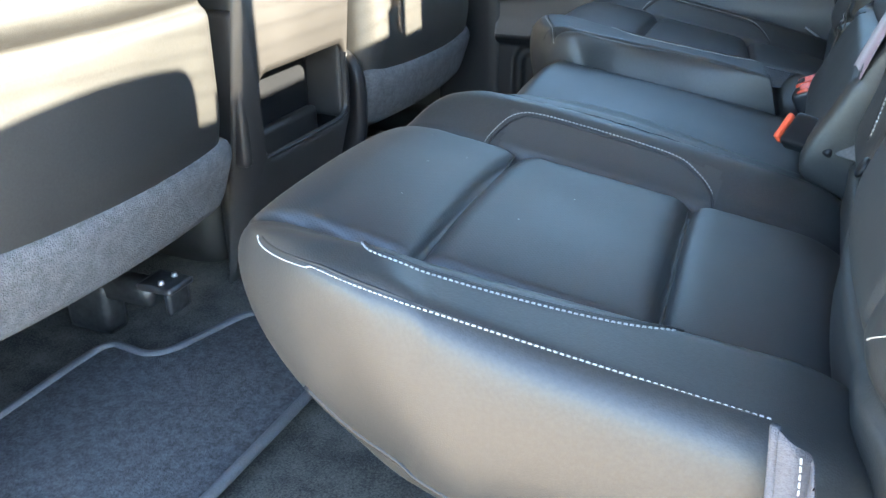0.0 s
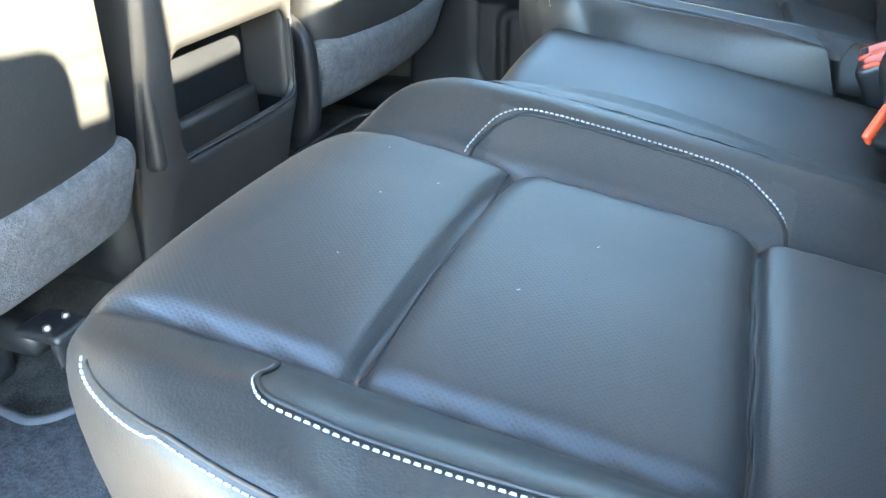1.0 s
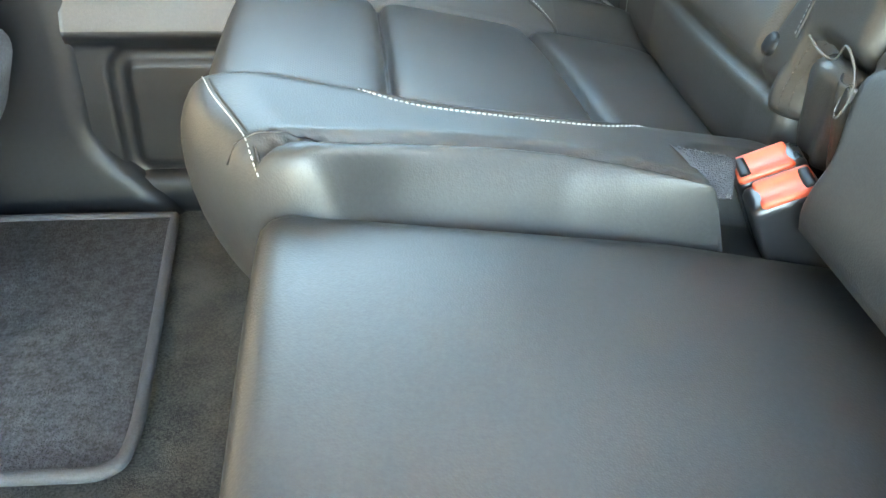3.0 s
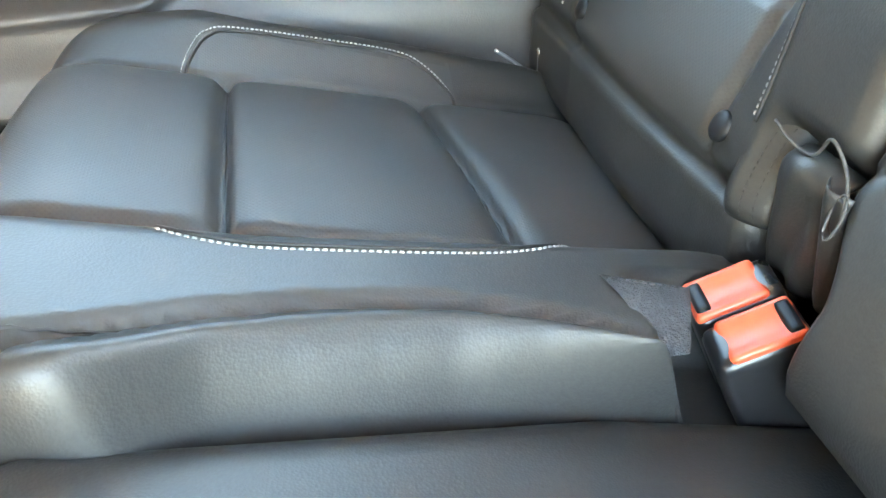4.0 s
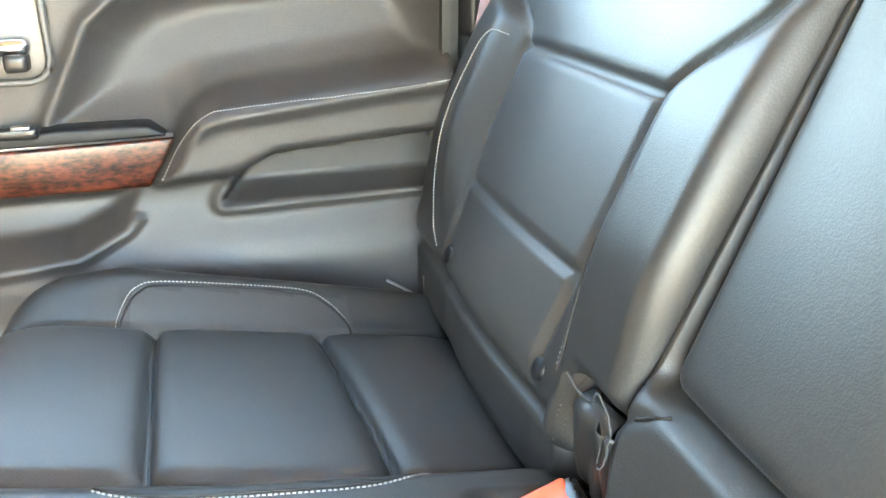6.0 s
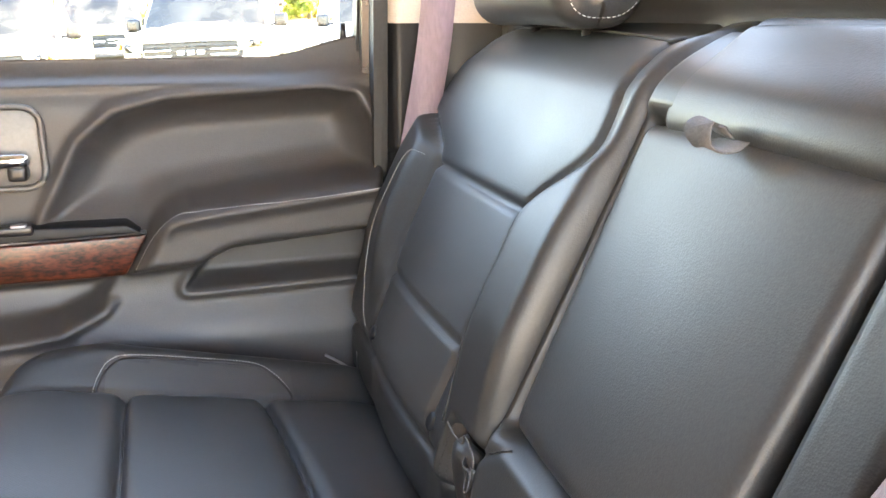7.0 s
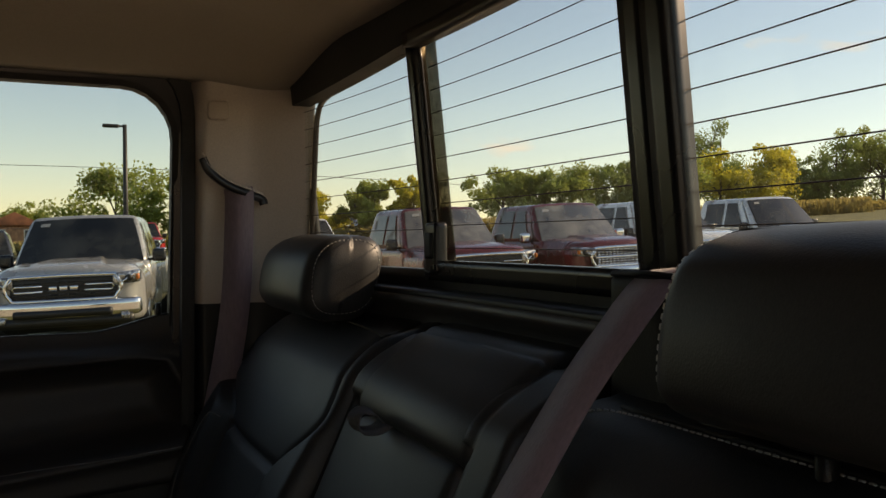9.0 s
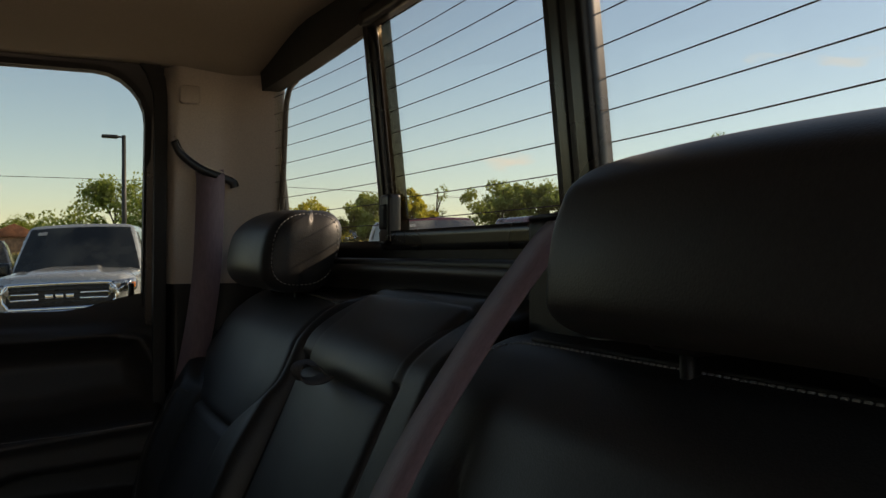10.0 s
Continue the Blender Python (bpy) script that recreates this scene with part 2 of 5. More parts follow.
def patch(fn, nu, nv, thick):
    """A sheet of some thickness: fn(u, v) -> place, u and v from 0 to 1, thickened behind its face."""
    uu, vv = np.meshgrid(np.linspace(0, 1, nu + 1), np.linspace(0, 1, nv + 1), indexing="ij")
    p = np.stack([np.broadcast_to(k, uu.shape) for k in fn(uu, vv)], -1)
    nrm = np.cross(np.gradient(p, axis=0), np.gradient(p, axis=1))
    nrm = nrm / np.maximum(np.linalg.norm(nrm, axis=-1, keepdims=True), 1e-12)
    rim_u, rim_v = np.minimum(uu, 1 - uu) * nu, np.minimum(vv, 1 - vv) * nv
    soft = np.clip(np.minimum(rim_u, rim_v) / 2, 0.25, 1)[..., None]
    a, b = (p + nrm * thick / 2 * soft).reshape(-1, 3), (p - nrm * thick / 2 * soft).reshape(-1, 3)
    i = np.arange(uu.size).reshape(uu.shape)
    q = np.stack([i[:-1, :-1], i[1:, :-1], i[1:, 1:], i[:-1, 1:]], -1).reshape(-1, 4)
    m = uu.size
    rim = [*i[0, :], *i[1:, -1], *i[-1, -2::-1], *i[-2:0:-1, 0]]
    return np.r_[a, b], [tuple(k) for k in q] + [tuple(k + m)[::-1] for k in q] + [(g, h, h + m, g + m) for g, h in zip(rim, rim[1:] + rim[:1])]


def join(*geos):
    vs, fs, base = [], [], 0
    for v, f in geos:
        vs.extend(map(tuple, v))
        fs.extend(tuple(i + base for i in q) for q in f)
        base += len(v)
    return vs, fs


def tube(points, radius, seg=8, closed=False):
    """A round rod along points."""
    pts = [Vector(p) for p in points]
    n = len(pts)
    vs, fs = [], []
    for i, p in enumerate(pts):
        t = (pts[(i + 1) % n] - pts[i - 1]) if closed else (pts[min(i + 1, n - 1)] - pts[max(i - 1, 0)])
        t.normalize()
        a = t.cross(Vector((0, 0, 1)) if abs(t.z) < 0.9 else Vector((0, 1, 0))).normalized()
        b = t.cross(a)
        rad = radius[i] if isinstance(radius, (list, tuple)) else radius
        for k in range(seg):
            w = 2 * math.pi * k / seg
            vs.append(p + (a * math.cos(w) + b * math.sin(w)) * rad)
    for i in range(n if closed else n - 1):
        for k in range(seg):
            j = (i + 1) % n
            fs.append((i * seg + k, i * seg + (k + 1) % seg, j * seg + (k + 1) % seg, j * seg + k))
    if not closed:
        fs.append(tuple(range(seg))[::-1])
        fs.append(tuple((n - 1) * seg + k for k in range(seg)))
    return vs, fs


def ribbon(points, across, width, thick):
    """A flat strap along points; across gives the direction of its width at every point."""
    pts = [Vector(p) for p in points]
    vs, fs, n = [], [], len(pts)
    for i, p in enumerate(pts):
        t = (pts[min(i + 1, n - 1)] - pts[max(i - 1, 0)]).normalized()
        w = Vector(across[i] if isinstance(across, list) else across)
        w = (w - t * w.dot(t)).normalized()
        u = t.cross(w)
        for sx, sy in ((-1, -1), (1, -1), (1, 1), (-1, 1)):
            vs.append(p + w * width / 2 * sx + u * thick / 2 * sy)
    for i in range(n - 1):
        for k in range(4):
            fs.append((i * 4 + k, i * 4 + (k + 1) % 4, i * 4 + 4 + (k + 1) % 4, i * 4 + 4 + k))
    fs += [(3, 2, 1, 0), tuple(4 * n - 4 + k for k in range(4))]
    return vs, fs


def smooth_path(pts, n=8):
    """Catmull-Rom through points."""
    p = [Vector(q) for q in pts]
    p = [2 * p[0] - p[1]] + p + [2 * p[-1] - p[-2]]
    out = []
    for i in range(1, len(p) - 2):
        for k in range(n):
            t = k / n
            out.append(0.5 * (2 * p[i] + (p[i + 1] - p[i - 1]) * t + (2 * p[i - 1] - 5 * p[i] + 4 * p[i + 1] - p[i + 2]) * t * t
                              + (3 * p[i] - p[i - 1] - 3 * p[i + 1] + p[i + 2]) * t ** 3))
    return out + [p[-2]]


def resample(pts, step):
    pts = [Vector(p) for p in pts]
    out, carry = [pts[0].copy()], 0.0
    for a, b in zip(pts, pts[1:]):
        ln = (b - a).length
        s = step - carry
        while s <= ln:
            out.append(a.lerp(b, s / ln))
            s += step
        carry = (carry + ln) % step if ln else carry
    return out


TREES = {}


def drape(geo, pts, way, lift=0.0005, start=0.3):
    """Drops points onto a surface along way."""
    if id(geo[0]) not in TREES:
        TREES[id(geo[0])] = (geo[0], BVHTree.FromPolygons(np.asarray(geo[0], float).tolist(), np.asarray(geo[1]).tolist()))
    tree = TREES[id(geo[0])][1]
    way = Vector(way).normalized()
    out = []
    for p in pts:
        hit, nrm, _, _ = tree.ray_cast(Vector(p) - way * start, way)
        if hit is not None:
            out.append((hit - way * lift, -nrm if nrm.dot(way) > 0 else nrm))
    return out


def stitches(hits, pitch=0.0042, length=0.0029, w=0.00046):
    """Short raised threads along a draped path."""
    if len(hits) < 2:
        return [], []
    pts = [h[0] for h in hits]
    nrm = [h[1] for h in hits]
    fine = resample(pts, pitch)
    vs, fs = [], []
    for a, b in zip(fine, fine[1:]):
        t = b - a
        if t.length > pitch * 3 or t.length < 1e-6:
            continue
        t.normalize()
        k = min(range(len(pts)), key=lambda i: (pts[i] - a).length_squared)
        n = nrm[k]
        s = t.cross(n).normalized()
        base = len(vs)
        for q, up, sd in ((0, -1, 1), (0, -1, -1), (0.12, 1, -0.7), (0.12, 1, 0.7), (1, -1, 1), (1, -1, -1), (0.88, 1, -0.7), (0.88, 1, 0.7)):
            vs.append(a + t * length * q + n * (0.0006 * up) + s * w * sd)
        for f in ((0, 1, 2, 3), (4, 7, 6, 5), (0, 3, 7, 4), (1, 5, 6, 2), (3, 2, 6, 7)):
            fs.append(tuple(base + i for i in f))
    return vs, fs


def prism(outline, plane, lo, hi, bevel=0.0, seg=2):
    """An outline in a plane ('xy', 'xz', 'yz'), extruded along the third axis from lo to hi."""
    bm = bmesh.new()
    def put(a, b, c):
        return {"xy": (a, b, c), "xz": (a, c, b), "yz": (c, a, b)}[plane]
    bot = [bm.verts.new(put(a, b, lo)) for a, b in outline]
    top = [bm.verts.new(put(a, b, hi)) for a, b in outline]
    n = len(outline)
    bm.faces.new(bot), bm.faces.new(top)
    for i in range(n):
        bm.faces.new((bot[i], bot[(i + 1) % n], top[(i + 1) % n], top[i]))
    bmesh.ops.recalc_face_normals(bm, faces=bm.faces[:])
    if bevel:
        bmesh.ops.bevel(bm, geom=[e for e in bm.edges if e.calc_face_angle(0) > 0.5], offset=bevel, segments=seg, affect="EDGES", profile=0.5)
    return bm


def rounded(x0, y0, x1, y1, r, n=5):
    """The outline of a rectangle with rounded corners."""
    out = []
    for cx, cy, a in ((x1 - r, y1 - r, 0), (x0 + r, y1 - r, 90), (x0 + r, y0 + r, 180), (x1 - r, y0 + r, 270)):
        for k in range(n + 1):
            w = radians(a + 90 * k / n)
            out.append((cx + r * math.cos(w), cy + r * math.sin(w)))
    return out


def step01(x, a, b):
    t = np.clip((x - a) / (b - a), 0, 1)
    return t * t * (3 - 2 * t)


def dent(x, c, w):
    return np.exp(-((x - c) / w) ** 2)


def inside(px, py, poly):
    """Signed distance to a polygon, positive inside."""
    px, py = np.asarray(px, float), np.asarray(py, float)
    d = np.full(px.shape, 1e9)
    odd = np.zeros(px.shape, bool)
    for (x0, y0), (x1, y1) in zip(poly, poly[1:] + poly[:1]):
        ex, ey = x1 - x0, y1 - y0
        t = np.clip(((px - x0) * ex + (py - y0) * ey) / (ex * ex + ey * ey), 0, 1)
        d = np.minimum(d, np.hypot(px - x0 - t * ex, py - y0 - t * ey))
        cross = ((y0 > py) != (y1 > py)) & (px < ex * (py - y0) / (ey if abs(ey) > 1e-12 else 1e-12) + x0)
        odd ^= cross
    return np.where(odd, d, -d)


def uv_from(ob, fn):
    """Lays a flat map over a mesh, in metres, by fn(co) -> (u, v)."""
    me = ob.data
    lay = me.uv_layers.new(name="map")
    co = [fn(v.co) for v in me.vertices]
    lay.data.foreach_set("uv", [c for lp in me.loops for c in co[lp.vertex_index]])


def paint_faces(ob, fn):
    """Gives each face the material slot fn(centre) returns."""
    for p in ob.data.polygons:
        p.material_index = fn(p.center)


# ---- cabin shell ----
GROUND0, TILTX = -0.69, 0.041


def terrain(x, y):
    """Height of the ground: it climbs gently towards the rear of the truck and up a far bank."""
    far = np.maximum(np.hypot(x, y) - 24, 0)
    return GROUND0 + TILTX * np.clip(x, -40, 90) + 0.022 * np.minimum(far, 60) + 0.004 * np.maximum(far - 60, 0)


floor_geo = rbox((-0.95, 0, -0.03), (1.25, 0.80, 0.03), 0.008, (0.02, 0.02, 0.03),
                 lambda v: np.c_[v[:, 0], v[:, 1], v[:, 2] + (v[:, 2] > -0.03) * (0.030 * np.exp(-(v[:, 1] / 0.16) ** 2) - 0.004
                                 + 0.003 * np.sin(v[:, 0] * 17 + 3 * np.sin(v[:, 1] * 9)) + 0.09 * step01(v[:, 0], -0.36, -0.2))])
tagged(part("floor", floor_geo, CARPET), "charcoal carpeted cabin floor, brushed and slightly dusty", "floor", kind="structure")

# headliner, with rounded shoulders
def roof_bend(v):
    y, x = v[:, 1], v[:, 0]
    drop = 0.050 * step01(np.abs(y), 0.45, 0.75) + 0.02 * step01(x, 0.0, 0.28)
    return np.c_[v[:, 0], v[:, 1], v[:, 2] - drop]
tagged(part("ceiling", rbox((-0.970, 0, 1.215), (1.225, 0.735, 0.02), 0.01, 0.04, roof_bend), HEADLINER), "taupe cloth headliner", "ceiling", kind="structure")
tagged(part("roof", rbox((-0.985, 0, 1.275), (1.265, 0.88, 0.03), 0.02, 0.06, roof_bend), SHELLPAINT), "dark painted roof skin of the truck", "roof", kind="structure")

# closing walls: front, and the shell beside and behind the seats
def wall(name, c, h, material, label, r=0.01):
    return tagged(part(name, rbox(c, h, r, 0.08), material), label, "wall", kind="structure")

wall("wall_front", (-2.22, 0, 0.58), (0.03, 0.86, 0.62), PLASTIC, "black dashboard bulkhead closing the cabin")
wall("wall_rear", (0.33, 0, 0.40), (0.025, 0.84, 0.42), PLASTIC, "black rear cab wall below the window")
wall("wall_left_front", (-1.45, -0.86, 0.57), (0.74, 0.04, 0.60), DOORSKIN, "closed front door beside the driver seat")
wall("wall_right_front", (-1.47, 0.86, 0.57), (0.70, 0.04, 0.60), DOORSKIN, "closed front door beside the passenger seat")
wall("wall_right", (-0.30, 0.895, 0.33), (0.52, 0.02, 0.375), SHELLPAINT, "outer skin of the closed rear door")
for nm, x, w in (("pillar_front_left", -2.2, 0.04), ("pillar_left", -0.80, 0.05)):
    wall(nm, (x, -0.84, 0.60), (w, 0.035, 0.62), PLASTIC, "black trimmed body pillar")
for nm, x, w in (("pillar_front_right", -2.2, 0.04), ("pillar_right", -0.76, 0.07)):
    wall(nm, (x, 0.84, 0.60), (w, 0.035, 0.62), PLASTIC, "black trimmed body pillar")

# sill and lower pillar trim on the far side
tagged(part("sill_trim", rbox((-0.50, 0.795, 0.02), (0.62, 0.045, 0.035), 0.02, 0.02), SATIN), "black plastic door sill trim", "trim", kind="structure")
def foot_bend(v):
    x, y, z = v.T
    flare = 0.10 * (1 - step01(z, -0.02, 0.12))
    return np.c_[x + flare * (x > -0.75), y - 0.02 * (1 - step01(z, 0.0, 0.12)), z]
tagged(part("pillar_trim", rbox((-0.765, 0.79, 0.38), (0.085, 0.035, 0.42), 0.025, 0.02, foot_bend), SATIN), "black plastic trim at the foot of the body pillar", "trim", kind="structure")

# rear quarter trim with the belt slot
def quarter(sign):
    g_x, g_z = np.meshgrid(np.linspace(0.062, 0.252, 44), np.linspace(0.60, 1.20, 70), indexing="ij")
    g_y = 0.755 - 0.055 * step01(g_z, 0.85, 1.2) - 0.045 * step01(g_x, 0.15, 0.27) + 0.05 * (1 - step01(g_x, 0.055, 0.084))
    n0, n1 = g_x.shape
    idx = np.arange(g_x.size).reshape(n0, n1)
    f = np.stack([idx[:-1, :-1], idx[1:, :-1], idx[1:, 1:], idx[:-1, 1:]], -1).reshape(-1, 4)
    v = np.stack([g_x, sign * g_y, g_z], -1).reshape(-1, 3)
    back = v + np.array([0, sign * 0.03, 0])
    m = g_x.size
    rim = [*idx[0, :], *idx[1:, -1], *idx[-1, -2::-1], *idx[-2:0:-1, 0]]
    sides = [(a, b, b + m, a + m) for a, b in zip(rim, rim[1:] + rim[:1])]
    return np.r_[v, back], [tuple(q) for q in f] + [tuple(q + m)[::-1] for q in f] + sides

for nm, sg in (("quarter_trim_right", 1), ("quarter_trim_left", -1)):
    q = part(nm, quarter(sg), [PILLARTRIM, PLASTIC])
    paint_faces(q, lambda c: 1 if c.z < 0.785 else 0)
    tagged(q, "warm grey rear corner trim with a black lower section", "trim", kind="structure")
wall("corner_right", (0.165, 0.83, 0.62), (0.085, 0.04, 0.62), SHELLPAINT, "outer body skin behind the corner trim")
wall("corner_left", (0.165, -0.83, 0.62), (0.085, 0.04, 0.62), SHELLPAINT, "outer body skin behind the corner trim")

slot = thing("belt_slot", "black curved slot that guides the seat belt out of the trim", "belt guide")
slot_pts = smooth_path([(0.078, 0.719, 1.022), (0.090, 0.7185, 1.000), (0.12, 0.722, 0.978), (0.155, 0.726, 0.965), (0.176, 0.728, 0.957), (0.18, 0.728, 0.948)], 6)
part("guide", ribbon(slot_pts, (0, 0.1, 1), 0.012, 0.008), GLOSSBLK, slot)
part("rim", tube([Vector(p) + Vector((0, -0.001, 0.008)) for p in slot_pts], 0.0025, 6), PILLARTRIM, slot, "raised trim edge")
cap = thing("hook_cover", "small square cover plate in the corner trim", "cover plate")
part("plate", prism(rounded(0.085, 1.083, 0.118, 1.113, 0.006), "xz", 0.700, 0.712, 0.002), PILLARTRIM, cap)

# ---- rear window ----
def glass_x(y, z):
    return 0.305 - 0.11 * y * y - 0.10 * (z - 0.85)


def win_strip(y0, y1, z0, z1, dx, depth, ny=24, nz=4, corner=0.0):
    """A slab that follows the bowed rear glass."""
    ys, zs = np.linspace(y0, y1, ny), np.linspace(z0, z1, nz)
    gy, gz = np.meshgrid(ys, zs, indexing="ij")
    x0 = glass_x(gy, gz) + dx
    a = np.stack([x0, gy, gz], -1).reshape(-1, 3)
    b = np.stack([x0 + depth, gy, gz], -1).reshape(-1, 3)
    idx = np.arange(ny * nz).reshape(ny, nz)
    f = np.stack([idx[:-1, :-1], idx[1:, :-1], idx[1:, 1:], idx[:-1, 1:]], -1).reshape(-1, 4)
    m = ny * nz
    rim = [*idx[0, :], *idx[1:, -1], *idx[-1, -2::-1], *idx[-2:0:-1, 0]]
    return np.r_[a, b], [tuple(q)[::-1] for q in f] + [tuple(q + m) for q in f] + [(p, q, q + m, p + m)[::-1] for p, q in zip(rim, rim[1:] + rim[:1])]

WZ0, WZ1, WY = 0.848, 1.135, 0.715
window = thing("window_1", "sliding rear cab window with printed heater lines", "window", kind="structure")
hv, hf = win_strip(-0.668, 0.668, WZ1 - 0.004, WZ1 + 0.060, -0.014, 0.03)
hv[:, 2] -= 0.024 * np.clip((np.abs(hv[:, 1]) - 0.28) / 0.38, 0, 1)
part("header", (hv, hf), BLACKRUB, window, smooth=False)
part("sill", win_strip(-WY, WY, WZ0 - 0.03, WZ0 + 0.002, -0.018, 0.03), PLASTIC, window)
for y in (WY - 0.018, -WY - 0.006):
    part("jamb", win_strip(y, y + 0.024, WZ0 - 0.03, WZ1 + 0.07, 0.012, 0.01, 3, 12), GLOSSBLK, window)
for sg in (1, -1):
    gasket = [(0.256, 0.708, 0.80), (0.256, 0.704, 0.88), (0.256, 0.694, 0.96), (0.255, 0.677, 1.04), (0.254, 0.666, 1.078), (0.254, 0.652, 1.100), (0.254, 0.632, 1.111), (0.255, 0.600, 1.116)]
    part("gasket", tube([(x, sg * y, z) for x, y, z in smooth_path(gasket, 6)], 0.0048, 8), GLOSSBLK, window)
for y0, y1, dx in ((0.272, 0.290, -0.008), (-0.170, -0.140, -0.012), (-0.205, -0.173, -0.016)):
    part("mullion", win_strip(y0, y1, WZ0 - 0.012, WZ1 + 0.01, dx, 0.018, 4, 10), GLOSSBLK, window)
part("slider_edge", win_strip(0.243, 0.270, WZ0 + 0.004, WZ1, 0.004, 0.006, 4, 10), glass("smoked_edge", (0.30, 0.27, 0.22), 0.7), window)
part("slider_rail", win_strip(-0.14, 0.272, WZ0 - 0.010, WZ0 + 0.014, -0.020, 0.02), GLOSSBLK, window)
part("slider_head", win_strip(-0.14, 0.272, WZ1 - 0.012, WZ1 + 0.006, -0.020, 0.02), GLOSSBLK, window)
latch = part("latch", rbox((0.284, 0.252, 0.877), (0.009, 0.0165, 0.032), 0.005, 0.003), GLOSSBLK, window, "black sliding window latch")
part("latch_button", rbox((0.2745, 0.252, 0.880), (0.003, 0.010, 0.016), 0.002, 0.003), SATIN, latch)
part("latch_lip", tube([(0.276, 0.2365, 0.849), (0.275, 0.252, 0.8465), (0.276, 0.2675, 0.849)], 0.0022, 6), SATIN, latch)
for y0, y1, dx, low, gap in ((0.284, WY, 0.006, 0.8726, 0.0282), (-0.155, 0.274, 0.010, 0.877, 0.0279), (-WY, -0.19, 0.006, 0.871, 0.0255)):
    pane = part("pane", win_strip(y0, y1, WZ0 - 0.005, WZ1 + 0.005, dx, 0.004), DUSTYPANE, window)
    pane.visible_shadow = False
    for k in range(10):
        z = low + k * gap
        if z < WZ1 - 0.006:
            pts = [(glass_x(y, z) + dx - 0.0006, y, z) for y in np.linspace(y0 + 0.01, y1 - 0.006, 24)]
            part("heater_line", tube(pts, 0.0006, 5), LINE, window)

# trim shelf below the rear window
shelf = thing("rear_shelf_trim", "black padded trim panel with a ledge below the rear window", "trim panel", kind="structure")
def shelf_bend(v):
    x, y, z = v.T
    return np.c_[x - 0.11 * y * y - 0.02 * dent(z, 0.815, 0.012), y, z]
part("panel", rbox((0.300, 0, 0.73), (0.025, 0.715, 0.098), 0.012, (0.01, 0.03, 0.006), shelf_bend), SHELFTRIM, shelf)
part("ledge", rbox((0.282, 0, 0.822), (0.022, 0.712, 0.006), 0.004, (0.01, 0.03, 0.004), lambda v: np.c_[v[:, 0] - 0.11 * v[:, 1] ** 2, v[:, 1], v[:, 2]]), SATIN, shelf)

# ---- rear door on the far side ----
REC = [(-0.40, 0.520), (-0.345, 0.625), (-0.30, 0.662), (-0.23, 0.680), (-0.02, 0.690), (0.025, 0.682), (0.046, 0.640), (0.050, 0.565), (-0.24, 0.535), (-0.272, 0.512)]
ARM = [(-0.300, 0.448), (-0.250, 0.530), (-0.215, 0.546), (0.06, 0.575), (0.06, 0.490), (-0.16, 0.474), (-0.205, 0.452)]
CUP = [(-0.225, 0.415), (-0.195, 0.462), (-0.165, 0.474), (0.06, 0.489), (0.06, 0.418)]
LOW = [(-0.70, 0.440), (-0.315, 0.444), (-0.345, 0.400), (-0.40, 0.375), (-0.70, 0.352)]
def door_y(x, z):
    y = 0.790 + 0.035 * step01(z, 0.66, 0.78) - 0.030 * (1 - step01(z, 0.33, 0.43)) - 0.02 * dent(z, 0.712, 0.012) * 0.4
    y = y + (0.024 + 0.046 * np.clip((z - 0.52) / 0.16, 0, 1)) * (1 - (1 - np.clip((inside(x, z, REC) + 0.004) / 0.056, 0, 1)) ** 2) - 0.010 * dent(inside(x, z, REC), -0.010, 0.009)
    y = y - 0.058 * step01(inside(x, z, ARM), -0.012, 0.016)
    y = y + 0.040 * step01(inside(x, z, CUP), -0.002, 0.012) - 0.012 * dent(inside(x, z, CUP), -0.008, 0.007) * (z < 0.45)
    y = y + 0.030 * step01(inside(x, z, LOW), -0.004, 0.02) - 0.010 * dent(inside(x, z, LOW), -0.01, 0.008) * (z < 0.41)
    spk = inside(x, z, rounded(-0.655, 0.045, -0.40, 0.235, 0.035, 4))
    y = y + 0.010 * step01(spk, -0.004, 0.006) - 0.008 * step01(spk, 0.016, 0.026)
    y = y - 0.012 * step01(z, 0.235, 0.255) * (1 - step01(z, 0.255, 0.30))
    y = y + 0.05 * step01(x, 0.055, 0.075)
    return y

door = thing("door_1", "closed charcoal rear door panel with wood strip, armrest and pockets", "door", kind="structure")
gx, gz = np.meshgrid(np.arange(-0.70, 0.0751, 0.005), np.arange(0.015, 0.7651, 0.005), indexing="ij")
gy = door_y(gx, gz)
idx = np.arange(gx.size).reshape(gx.shape)
quads = np.stack([idx[:-1, :-1], idx[:-1, 1:], idx[1:, 1:], idx[1:, :-1]], -1).reshape(-1, 4)
front = np.stack([gx, gy, gz - 0.028 * step01(gz, 0.68, 0.765) + 0.03 * step01(gz, 0.70, 0.765) * step01(gx, -0.10, 0.06)], -1).reshape(-1, 3)
rear = np.stack([gx, np.full(gx.shape, 0.872), front.reshape(gx.shape + (3,))[..., 2] - 0.004], -1).reshape(-1, 3)
m0 = gx.size
rim = [*idx[0, :], *idx[1:, -1], *idx[-1, -2::-1], *idx[-2:0:-1, 0]]
part("panel", (np.r_[front, rear], [tuple(q) for q in quads] + [tuple(q + m0)[::-1] for q in quads] + [(a, b, b + m0, a + m0) for a, b in zip(rim, rim[1:] + rim[:1])]), [DOORSKIN, PLASTIC], door)
paint_faces(door.children[0], lambda c: 1 if c.z < 0.262 else 0)
DOORGEO = (front, quads)

def on_door(pts, lift=0.001):
    return drape(DOORGEO, [(x, 0.5, z) for x, z in pts], (0, 1, 0), lift)

